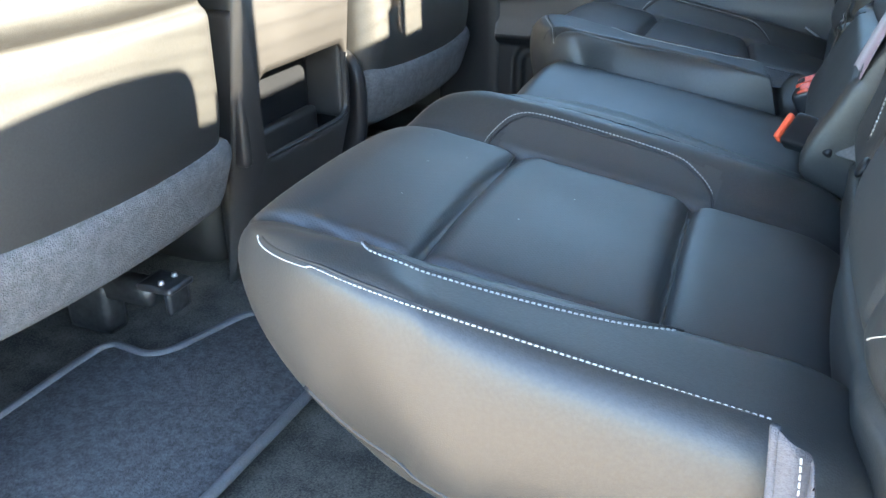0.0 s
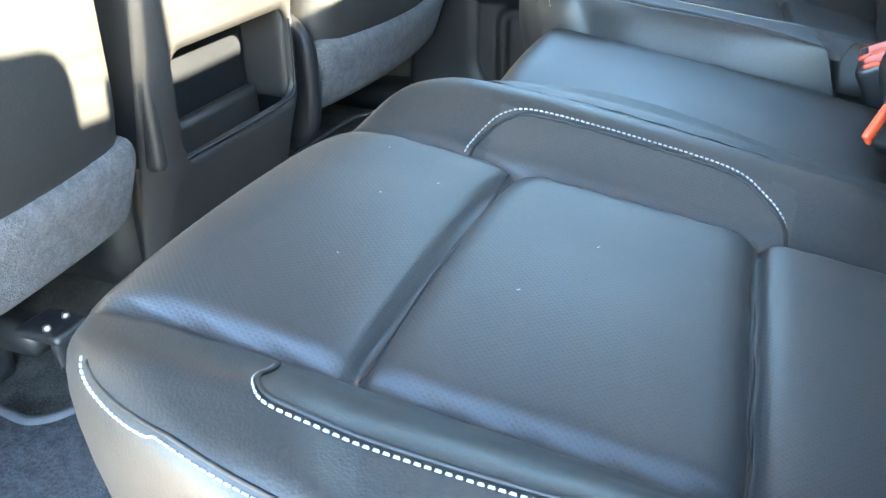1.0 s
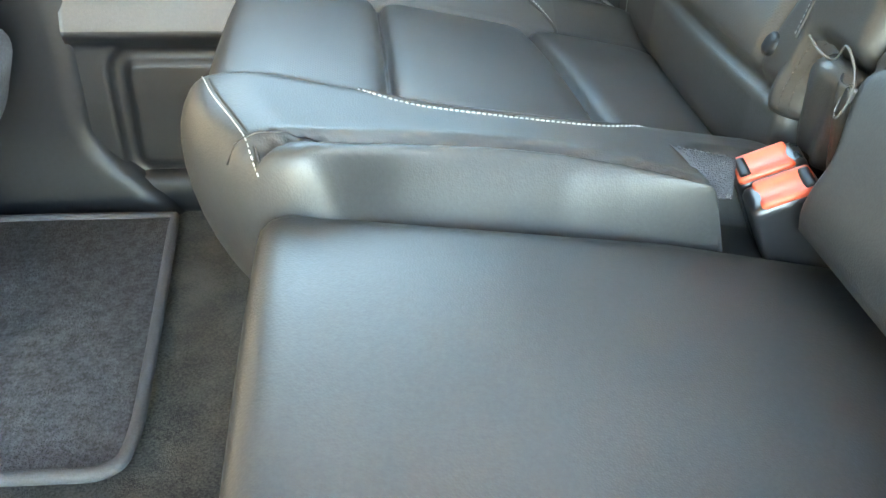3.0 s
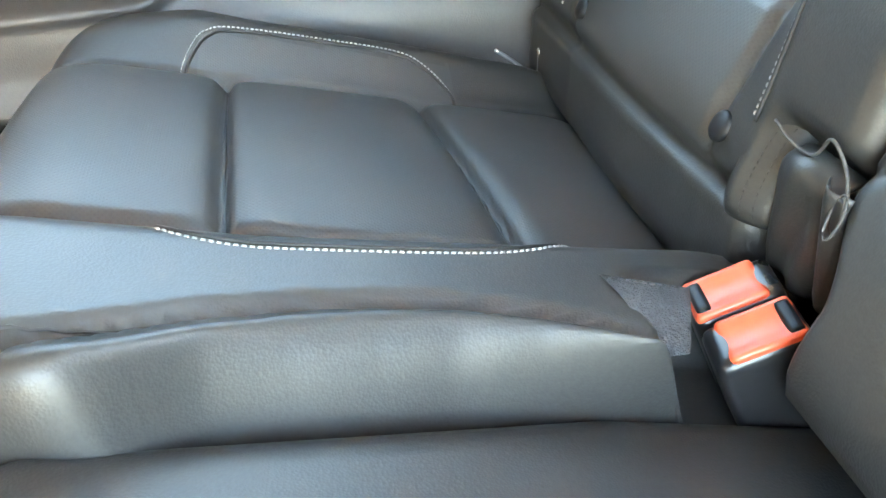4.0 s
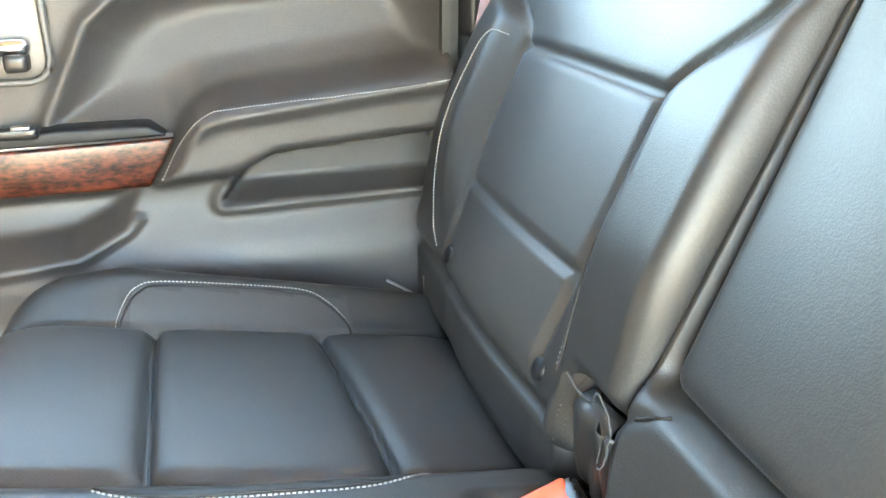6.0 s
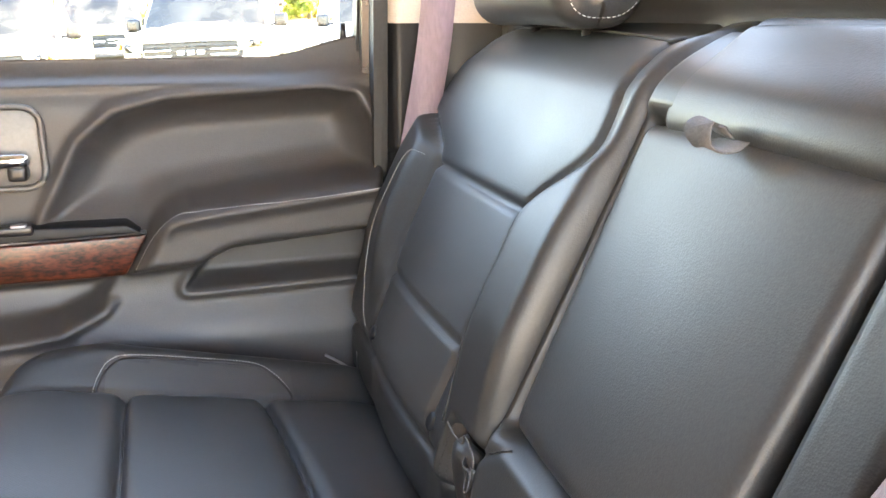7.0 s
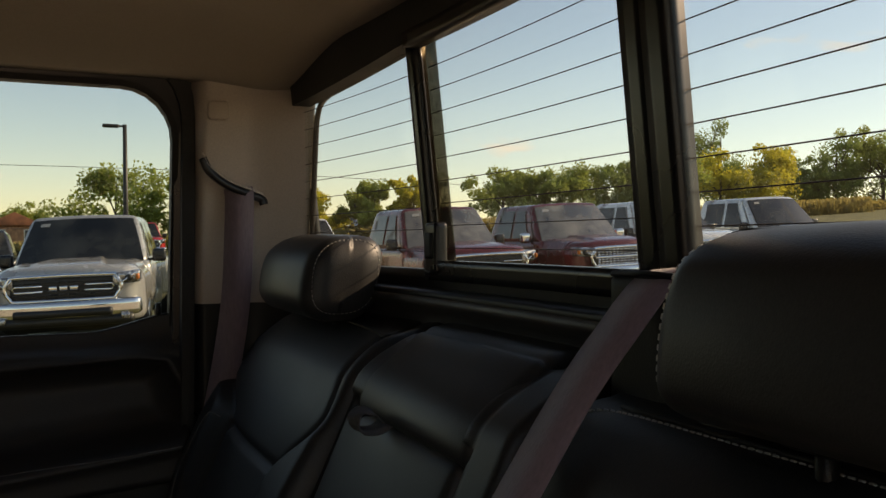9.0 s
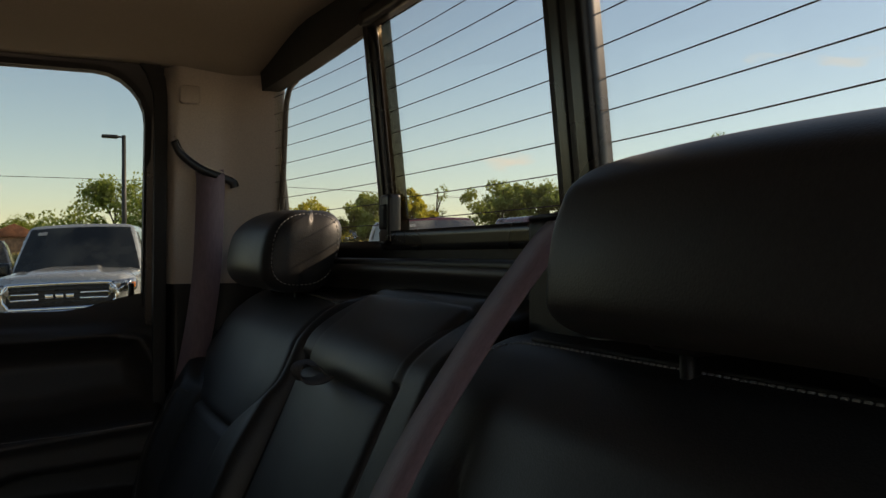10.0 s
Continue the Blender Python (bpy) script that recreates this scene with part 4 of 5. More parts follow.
# centre back with its fold-down armrest
centre = thing("rear_backrest", "black leather centre seat back with folded armrest and pad", "seat back", group="rear seat backs")
def centre_bend(v):
    y, s, d = v.T
    w = step01(d, -0.08, -0.01)
    hole = step01(y, -0.112, -0.100) * step01(0.192 - y, 0, 0.012) * step01(0.80 - s, 0.0, 0.010) * step01(s, 0.486, 0.516)
    y = np.where(y > 0, y * (1 - 0.15 * (1 - step01(s, 0.40, 0.465))), y)
    s = s + 0.47 * step01(s, 0.80, 0.88) * np.clip(-d - 0.02, 0, 0.06)
    return lean(np.c_[y, s, d + w * (-0.004 * dent(s, foot_seam(y), 0.004) - 0.004 * dent(y, -0.108, 0.004) * (s > 0.79) - 0.030 * hole - 0.030 * step01(s, 0.81, 0.885))])
def foot_seam(y):
    return np.interp(y, (-0.17, -0.09, 0.150, 0.190), (0.470, 0.492, 0.494, 0.466))
CENTGEO = rbox((0.014, 0.62, -0.062), (0.179, 0.266, 0.066), (0.010, 0.045, 0.022), (0.005, 0.005, 0.012), centre_bend)
part("shell", CENTGEO, LEATHER, centre)
for ya, yb in ((0.152, 0.177), (-0.160, -0.10)):
    part("foot_seam", tube([h[0] for h in drape(CENTGEO, [tuple(lean(np.array([[y, float(foot_seam(y)), 0.05]]))[0]) for y in np.linspace(ya, yb, 14)], -OUTV, 0.0002)], 0.0012, 5), SEAMSHADE, centre)
def armrest_bend(v):
    y, s, d = v.T
    taper = 1 - 0.10 * (0.79 - s) / 0.3
    w = step01(d, -0.05, -0.01)
    return lean(np.c_[0.045 + (y - 0.045) * taper, s, d + w * 0.010 * np.cos((y - 0.045) / 0.30 * np.pi)])
part("armrest", rbox((0.043, 0.648, -0.032), (0.140, 0.140, 0.030), (0.012, 0.016, 0.012), (0.005, 0.006, 0.006), armrest_bend), LEATHER, centre, "folded black leather armrest")
def pad_bend(v):
    y, s, d = v.T
    w = step01(d, -0.05, 0.0)
    s = s + 0.47 * step01(s, 0.80, 0.88) * np.clip(-d - 0.02, 0, 0.06)
    return lean(np.c_[y, s, d - w * 0.030 * step01(s, 0.81, 0.885) + w * 0.010 * np.sqrt(np.clip(np.cos((y - 0.027) / 0.27 * np.pi), 0, 1))])
part("pad", rbox((0.027, 0.834, -0.046), (0.134, 0.052, 0.046), (0.010, 0.022, 0.012), 0.005, pad_bend), LEATHER, centre, "black leather pad over the armrest")
strap = [Vector(tuple(lean(np.array([[0.049 + a, s, d]]))[0])) for a, s, d in ((0.008, 0.786, 0.012), (0.006, 0.790, 0.026), (-0.004, 0.782, 0.040), (-0.012, 0.772, 0.036), (-0.010, 0.776, 0.022), (-0.004, 0.784, 0.012))]
part("pull_strap", ribbon(smooth_path(strap, 5), (0, 1, 0.15), 0.023, 0.0015), STRAP, centre, "grey cloth pull strap")

# headrests
def headrest(y0, y1, soft=(0.036, 0.022, 0.036), xc=0.203, group="rear headrests", label="black leather headrest with pale stitched side panels"):
    hr = thing("headrest", label, "headrest", group=group)
    c, w = (y0 + y1) / 2, (y1 - y0) / 2
    def bend(v):
        x, y, z = v.T
        f = (z - 0.840) / 0.055
        q = (y - c) / w
        return np.c_[x + 0.012 * f - 0.012 * (1 - q * q) * (x < 0.2) + 0.010 * f * f * (x < 0.2), c + (y - c) * (1 - 0.05 * np.maximum(f, 0) ** 2 - 0.8 * np.maximum(x - xc + 0.03, 0)), z + 0.004 * (1 - q * q)]
    geo = rbox((xc, c, 0.836), (0.053, w, 0.056), soft, (0.004, 0.006, 0.004), bend)
    part("pad", geo, LEATHER, hr)
    if c < 0:
        way = Vector((0.82, -0.57, 0))
        front = [Vector((0.181, -0.315, 0)) - way * 0.06 + Vector((a, 0, z)) for a, z in ((0.02, 0.790), (0.006, 0.797), (0, 0.81), (0, 0.83), (0.002, 0.85), (0.005, 0.868), (0.012, 0.882), (0.022, 0.889))]
        part("corner_stitching", stitches(drape(geo, smooth_path(front, 8), way, 0.0009), 0.006, 0.0042, 0.0012), WHITETHREAD, hr, "pale contrast stitching")
    for sd in (-1, 1):
        sp = lambda u: math.copysign(abs(u) ** 0.75, u)
        loop = [(xc + 0.001 + 0.046 * sp(math.cos(a)) + 0.010 * math.sin(a), c + sd * (w + 0.05), 0.840 + 0.048 * sp(math.sin(a))) for a in np.linspace(0, 2 * math.pi, 80)]
        hits = drape(geo, loop, (0, -sd, 0), 0.0004)
        part("side_stitching", stitches(hits, 0.006, 0.004), THREAD, hr, "pale contrast stitching")
        part("side_seam", tube([h[0] - Vector((0, sd * 0.002, 0)) + (Vector((0.205, h[0].y, 0.840)) - h[0]) * 0.06 for h in hits], 0.0014, 5), SEAMSHADE, hr)
        part("post", tube([(0.21, c + sd * 0.07, 0.74), (0.208, c + sd * 0.07, 0.79)], 0.006, 8), PLASTIC, hr)
        part("collar", rbox((0.209, c + sd * 0.07, 0.786), (0.016, 0.02, 0.006), 0.005, 0.005), PLASTIC, hr)
    return geo

headrest(0.350, 0.625)
headrest(-0.637, -0.297, (0.046, 0.034, 0.024), 0.222)

# ---- belts and buckles ----
def belt(name, label, pts, across, parts=()):
    b = thing(name, label, "seat belt", group="rear seat belts")
    part("webbing", ribbon(smooth_path(pts, 8), across, 0.047, 0.0014), BELT, b)
    return b

cb = belt("seat_belt", "mauve grey centre shoulder belt running down the seat back", [(0.286, -0.228, 0.858), (0.266, -0.227, 0.8665), (0.240, -0.224, 0.858), (0.208, -0.216, 0.818), (0.186, -0.211, 0.788), (0.160, -0.212, 0.754), (0.120, -0.215, 0.698), (0.075, -0.208, 0.61), (0.028, -0.165, 0.48), (0.006, -0.085, 0.37), (0.010, -0.015, 0.305)], (0.10, -1, 0.10))
part("retractor_cover", rbox((0.264, -0.211, 0.808), (0.026, 0.042, 0.054), (0.008, 0.006, 0.008), 0.005), PLASTIC, cb, "black belt outlet box below the rear window")
part("outlet_lip", tube([(0.241, -0.250, 0.861), (0.240, -0.211, 0.8625), (0.241, -0.172, 0.861)], 0.0025, 6), SATIN, cb)
part("anchor_tongue", rbox((0.012, 0.018, 0.300), (0.005, 0.022, 0.022), 0.003, 0.004), CHROME, cb)
rb = belt("seat_belt", "mauve grey shoulder belt hanging from the corner trim", [(0.138, 0.732, 0.975), (0.138, 0.722, 0.955), (0.136, 0.719, 0.90), (0.131, 0.720, 0.80), (0.118, 0.724, 0.70), (0.090, 0.728, 0.55), (0.055, 0.730, 0.36)], (1, -0.28, 0))
part("tongue", rbox((0.052, 0.726, 0.352), (0.024, 0.004, 0.020), 0.003, 0.004), GLOSSBLK, rb)

def buckle(name, label, c, yaw, group, two=True):
    b = thing(name, label, "seat belt buckle", at=c, group=group)
    b.rotation_euler = (radians(6), radians(-26), radians(yaw))
    b.scale = (1.1, 1.1, 1.1)
    for k in ((-1, 1) if two else (0,)):
        y = 0.0165 * k
        body = part("housing", rbox((0, y, -0.045), (0.024, 0.0155, 0.05), (0.006, 0.005, 0.006), 0.004), GLOSSBLK, b)
        def tip(v, y=y):
            x, yy, z = v.T
            return np.c_[x, yy, z - 0.003 * (1 - ((yy - y) / 0.013) ** 2)]
        part("button", rbox((0.003 if k < 0 else -0.003, y, 0.004), (0.0195, 0.0140, 0.004), 0.003, 0.003, tip), RED, body, "red release button")
        part("tongue_slot", rbox((-0.0165 if k > 0 else 0.0175, y, 0.005), (0.004, 0.0115, 0.003), 0.002, 0.003), SATIN, body)
    return b

buckle("seat_belt_buckle", "pair of black buckles with red release buttons", (-0.020, 0.211, 0.329), -8, "rear buckles")
def lying_buckle(tip, side, tail, group):
    """A buckle that lies on its flat side; tip, side: the ends of its button edge; tail: its far end."""
    tip, side, tail = Vector(tip), Vector(side), Vector(tail)
    u = (side - tip).normalized()
    v = (tail - tip - u * (tail - tip).dot(u)).normalized()
    w = u.cross(v)
    wide, long = (side - tip).length, (tail - tip).dot(v)
    b = thing("seat_belt_buckle", "black buckle with a red button edge lying on the centre cushion", "seat belt buckle", at=tip, group=group)
    b.rotation_euler = Matrix((u, v, w)).transposed().to_euler()
    body = part("housing", rbox((wide / 2, long / 2 + 0.004, -0.010), (wide / 2, long / 2 - 0.004, 0.010), (0.005, 0.004, 0.006), 0.003, lambda p: np.c_[wide / 2 + (p[:, 0] - wide / 2) * (1 - 0.10 * p[:, 1] / long), p[:, 1], p[:, 2]]), SATIN, b)
    part("button", rbox((wide / 2, 0.0005, -0.010), (wide / 2 - 0.004, 0.003, 0.0075), 0.002, 0.003), RED, body, "red release button")
    part("rivet", rbox((0.010, long - 0.004, 0.001), (0.0045, 0.0045, 0.002), (0.0044, 0.0044, 0.0015), 0.0015), CHROME, b, "small silver rivet")
    part("strap", rbox((wide / 2, long + 0.018, -0.012), (wide / 2 - 0.008, 0.022, 0.003), 0.0025, 0.005), STRAP, b)
lying_buckle((-0.051, -0.119, 0.334), (-0.034, -0.096, 0.364), (0.010, -0.157, 0.336), "rear buckles")

# leather lip, strap and cloth round the gap at the foot of the seat backs
lip = thing("seat_lip", "black leather lip with double stitching under the seat back", "seat flap")
def lip_face(u, v):
    h = 0.357 + 0.070 * v
    round_off = 0.010 * (2 * v - 1) ** 4
    return (-0.010 + 0.34 * (h - 0.357) + 0.020 * (1 - u) ** 2 + round_off * 0.7, 0.252 + 0.030 * u - 0.004 * (2 * v - 1) ** 2, h)
part("lip", patch(lambda u, v: lip_face(u, v), 12, 24, 0.005), LEATHER, lip)
for u0 in (0.30, 0.52):
    pts = [Vector([float(k) for k in lip_face(u0, v)]) for v in np.linspace(0.06, 0.92, 40)]
    part("lip_stitching", stitches([(p + Vector((-0.0028, 0, 0.0008)), Vector((-0.9, -0.3, 0.3)).normalized()) for p in pts], 0.0046, 0.0032, 0.0005), DARKTHREAD, lip)
pts = [Vector([float(k) for k in lip_face(0.0, v)]) for v in np.linspace(0.02, 1.0, 30)]
part("lip_edge", tube(pts, 0.0014, 6), CUTEDGE, lip, "worn grey cut edge of the leather")
hem = thing("bolster_hem", "scalloped lower hem of the black leather seat bolster", "seat flap")
hem_pts = smooth_path([(0.003, 0.258, 0.424), (0.004, 0.244, 0.419), (0.006, 0.230, 0.417), (0.006, 0.220, 0.421), (0.004, 0.210, 0.433), (0.005, 0.202, 0.430), (0.006, 0.193, 0.420), (0.004, 0.186, 0.408), (0.004, 0.184, 0.395)], 6)
part("hem", tube(hem_pts, 0.0010, 6), CUTEDGE, hem, "worn grey cut edge of the leather")
strap_flap = thing("belt_flap", "black leather strap hanging in the gap beside the buckles", "seat flap")
def strap_face(u, v):
    drop = 0.413 - 0.078 * v + 0.006 * np.sin(np.pi * u) * (1 - v) ** 2
    curl = 0.018 * np.exp(-v / 0.06) + 0.003 * np.sin(9 * u + 5 * v) * (0.3 + 0.7 * v)
    return (-0.002 + curl + 0.016 * v + 0.020 * (u - 0.45) ** 2 + 0.012 * np.clip(u - 0.8, 0, 1), 0.248 - 0.050 * u + 0.006 * v, drop)
part("strap", patch(strap_face, 24, 30, 0.004), LEATHER, strap_flap)
def wing_face(u, v):
    return (0.002 - 0.010 * np.sin(np.pi * u) + 0.010 * u + 0.014 * v, 0.200 - 0.020 * u + 0.004 * v, 0.418 - 0.075 * v - 0.006 * u)
part("wing", patch(wing_face, 10, 20, 0.003), LEATHER, strap_flap)
ring = [(-0.002 + 0.003 * math.sin(a), 0.184 + 0.0045 * math.cos(a), 0.404 + 0.012 * math.sin(a)) for a in np.linspace(0, 6.283, 17)[:-1]]
part("slot_edge", tube(ring, 0.0008, 6, True), CUTEDGE, strap_flap, "bound oval slot edge")
# near-black solid paints in the dark of the slot opening
part("slot", rbox((-0.001, 0.184, 0.404), (0.0012, 0.004, 0.0105), (0.001, 0.0038, 0.008), 0.002), SEAMSHADE, strap_flap)
tab = thing("cloth_tab", "dark blue grey cloth corner folded beside the buckles", "cloth tab")
def tab_face(u, v):
    # a cloth triangle that drops from its stitched top edge into the gap
    left, right, foot = (-0.094, 0.243, 0.344), (-0.046, 0.229, 0.3385), (-0.072, 0.186, 0.328)
    p = [left[k] * (1 - u) + right[k] * u for k in range(3)]
    q = [foot[k] + (0.018 * (u - 0.5) if k == 0 else 0) for k in range(3)]
    sag = 0.006 * np.sin(np.pi * v)
    return tuple(p[k] * (1 - v) + q[k] * v + (sag if k == 2 else 0.0) for k in range(3))
part("cloth", patch(tab_face, 14, 16, 0.003), TABCLOTH, tab)
part("stitching", stitches([(Vector([float(k) for k in tab_face(u, 0.10)]) + Vector((0, -0.001, 0.0022)), Vector((0, -0.4, 0.9))) for u in np.linspace(0.05, 0.95, 26)], 0.0044, 0.003), DARKTHREAD, tab)
bracket = thing("seat_latch", "pale wire latch beside the door end of the seat back", "seat latch")
part("wire", tube(smooth_path([(-0.046, 0.690, 0.326), (-0.026, 0.690, 0.313), (-0.003, 0.690, 0.296), (0.001, 0.690, 0.304), (0.001, 0.692, 0.325)], 6), 0.0020, 6), SATINMETAL, bracket)
cover = thing("hinge_cover", "grey cloth cover over the seat hinge by the door opening", "hinge cover")
def cover_face(u, v):
    # drapes over the hinge from a gathered top corner
    wide = 0.020 + 0.085 * np.minimum(1, 0.35 + 1.1 * v)
    return (-0.022 + wide * u + 0.006 * np.sin(7 * u + 3 * v), -0.718 - 0.020 * np.sin(np.pi * np.clip(u * 0.8 + 0.1, 0, 1)) * (0.4 + 0.6 * v) - 0.004 * np.sin(16 * u + 2 * v), 0.372 - 0.080 * u - 0.210 * v + 0.012 * np.sin(np.pi * u) * (1 - v))
part("cloth", patch(cover_face, 30, 30, 0.004), FELT, cover)
part("hem", tube([Vector([float(k) for k in cover_face(0.0, v)]) for v in np.linspace(0, 1, 24)], 0.003, 6), FELT, cover)
part("stitching", stitches([(Vector([float(k) for k in cover_face(0.17, v)]) + Vector((0, -0.0026, 0)), Vector((0, -1, 0))) for v in np.linspace(0.02, 0.98, 50)], 0.005, 0.0035, 0.0006), GREYTHREAD, cover)

# ---- front seats and console ----
def front_seat(name, label, y0, y1, x, group="front seats"):
    st = thing(name, label, "car seat", group=group)
    c, w = (y0 + y1) / 2, (y1 - y0) / 2
    def bend(v):
        xx, y, z = v.T
        q = (y - c) / w
        bul = 0.028 * (1 - q * q) + 0.012 * dent(z, 0.50, 0.022) - 0.016 * dent(z, 0.47, 0.010) + 0.020 * step01(z, 0.50, 0.60)
        w2 = step01(xx, x - 0.10, x - 0.02)
        return np.c_[xx + w2 * bul - 0.02 * (1 - step01(z, 0.2, 0.34)), y, z]
    part("backrest", rbox((x - 0.08, c, 0.56), (0.075, w, 0.33), (0.05, 0.045, 0.06), (0.02, 0.012, 0.006), bend), LEATHER, st)
    def cbend(v):
        xx, y, z = v.T
        q = (y - c) / w
        return np.c_[xx + 0.022 * (1 - q * q) - 0.10 * (1 - step01(z, 0.165, 0.29)) * 0.3, y, z]
    part("carpet_panel", rbox((x - 0.045, c, 0.228), (0.045, w + 0.008, 0.058), (0.02, 0.03, 0.036), (0.012, 0.01, 0.006), cbend), CARPETPANEL, st, "grey felt lower back panel")
    part("cushion", rbox((x - 0.36, c, 0.27), (0.27, w, 0.075), 0.05, 0.03), LEATHER, st)
    part("headrest", rbox((x - 0.14, c, 0.99), (0.055, 0.14, 0.085), 0.04, 0.02), LEATHER, st)
    part("frame_pan", rbox((x - 0.34, c, 0.165), (0.24, w - 0.05, 0.02), 0.01, 0.03), STEEL, st)
    if c < 0:
        ry = c + w - 0.118
        rail = part("rail", rbox((x - 0.34, ry, 0.078), (0.26, 0.016, 0.018), 0.004, 0.02), STEEL, st, "black steel seat rail")
        part("riser", rbox((x - 0.20, ry, 0.040), (0.040, 0.020, 0.040), 0.006, 0.01), STEEL, rail)
        part("bracket", rbox((x - 0.062, ry, 0.098), (0.030, 0.026, 0.005), 0.003, 0.006), STEEL, rail)
        part("bracket_hook", rbox((x - 0.044, ry, 0.078), (0.005, 0.022, 0.020), 0.003, 0.006), STEEL, rail)
        for sd in (-1, 1):
            part("bolt", tube([(x - 0.056, ry + sd * 0.014, 0.102), (x - 0.056, ry + sd * 0.014, 0.108)], [0.005, 0.004], 8), SATINMETAL, rail, "worn steel bolt head")
    if c > 0:
        part("recliner_cover", rbox((x - 0.085, c - w - 0.014, 0.225), (0.072, 0.012, 0.105), (0.055, 0.010, 0.075), 0.008), SATIN, st, "rounded black hinge cover")
    return st

front_seat("driver_seat", "black leather front seat back with grey felt lower panel", -0.66, -0.174, -0.752)
front_seat("passenger_seat", "black leather front seat back with grey felt lower panel, slid back", 0.225, 0.712, -0.738)

console = thing("centre_console", "black centre console with open rear storage bin", "console")
# the rear face stands round an open bin
def bin_face(outer, inner, x0, depth):
    """A plate with a rounded opening; its foot slopes forward under the bin."""
    n = len(outer)
    foot = lambda z: -0.075 * float(step01(0.16 - z, 0.0, 0.16))
    loops = [[(x0 + off + foot(z), y, z) for y, z in ring] for ring, off in ((outer, -0.006), (grow(outer, inner, 0.03), 0.0), (grow(outer, inner, 0.94), 0.0), (inner, -0.004), (inner, -depth))]
    vs = [p for lp in loops for p in lp]
    return vs, [(k * n + a, k * n + (a + 1) % n, (k + 1) * n + (a + 1) % n, (k + 1) * n + a) for k in range(len(loops) - 1) for a in range(n)]
def grow(a, b, t):
    return [(p[0] + (q[0] - p[0]) * t, p[1] + (q[1] - p[1]) * t) for p, q in zip(a, b)]
part("face_panel", bin_face(rounded(-0.134, 0.004, 0.184, 0.545, 0.030), rounded(-0.104, 0.226, 0.152, 0.352, 0.024), -0.774, 0.012), CONSOLE, console)
part("bin_ledge", rbox((-0.857, 0.028, 0.125), (0.012, 0.138, 0.110), (0.006, 0.01, 0.008), 0.012), CONSOLE, console)
part("upper_panel", rbox((-0.835, 0.028, 0.447), (0.050, 0.150, 0.098), (0.02, 0.025, 0.02), 0.012), CONSOLE, console)
for y in (-0.122, 0.170):
    part("side_panel", rbox((-0.835, y, 0.330), (0.046, 0.010, 0.115), (0.012, 0.008, 0.01), 0.01), CONSOLE, console)
part("bin_back", rbox((-0.868, 0.028, 0.275), (0.008, 0.142, 0.10), 0.004, 0.02), SATIN, console)
part("bin_lip", tube(smooth_path([(-0.7765, -0.100, 0.227), (-0.7745, 0.0, 0.2265), (-0.7745, 0.118, 0.228), (-0.775, 0.147, 0.238), (-0.775, 0.1525, 0.262), (-0.775, 0.1525, 0.335)], 6), 0.0028, 8), SATIN, console)
vent = part("vent_plate", rbox((-0.782, 0.030, 0.475), (0.006, 0.10, 0.045), (0.004, 0.012, 0.012), 0.006), CONSOLE, console)
part("vent_slot", rbox((-0.776, 0.045, 0.497), (0.004, 0.055, 0.010), 0.003, 0.005), GLOSSBLK, vent)
part("console_body", rbox((-1.25, 0.028, 0.26), (0.37, 0.14, 0.24), 0.03, 0.05), CONSOLE, console)

console.location.x = 0.020

# ---- floor mats ----
def floor_mat(label, pts):
    m = thing("floor_mat", label, "floor mat", group="rear floor mats")
    ring = [(p.x, p.y) for p in smooth_path([(a, b, 0) for a, b in pts + pts[:1]], 8)[:-1]]
    part("carpet", prism(ring, "xy", 0.004, 0.013, 0.002, 1), MAT, m)
    part("binding", tube([(a, b, 0.011) for a, b in ring], 0.0075, 6, True), MATEDGE, m, "raised cloth binding")
    return m

floor_mat("blue grey carpet mat with bound edge behind the driver seat", [(-0.549, -0.72), (-0.549, -0.60), (-0.548, -0.40), (-0.552, -0.33), (-0.575, -0.288), (-0.63, -0.245), (-0.700, -0.212), (-0.735, -0.220), (-0.757, -0.285), (-0.775, -0.340), (-0.800, -0.362), (-0.835, -0.360), (-0.862, -0.362), (-0.872, -0.40), (-0.872, -0.55), (-0.872, -0.72)])
floor_mat("blue grey carpet mat with bound edge behind the passenger seat", [(-0.585, 0.69), (-0.562, 0.40), (-0.556, 0.275), (-0.572, 0.240), (-0.62, 0.236), (-0.74, 0.240), (-0.775, 0.262), (-0.785, 0.315), (-0.80, 0.335), (-0.90, 0.345), (-0.915, 0.40), (-0.91, 0.60), (-0.86, 0.665), (-0.82, 0.690)])
for ob in [o for o in scene.objects if o.name.startswith("floor_mat")]:
    ob.location.z += 0.012


# lint on the cushion
lint = []
for lx, ly, turn in ((-0.36, -0.40, 0.3), (-0.335, -0.36, 1.2), (-0.385, -0.33, 2.0), (-0.25, -0.45, 0.6), (-0.35, -0.48, 2.6), (-0.22, -0.37, 1.0)):
    for hit, nrm in drape(CUSH_L, [(lx, ly, 0.5)], (0, 0, -1), 0.0008):
        lint.append(tube([hit + Vector((0.0010 * math.cos(turn) * k, 0.0010 * math.sin(turn) * k, 0.0002 * abs(k))) for k in (-1, 0, 1)], 0.0003, 4))
tagged(part("lint", join(*lint), THREAD), "tiny pale flecks of lint on the black leather cushion", "lint", kind="stuff")
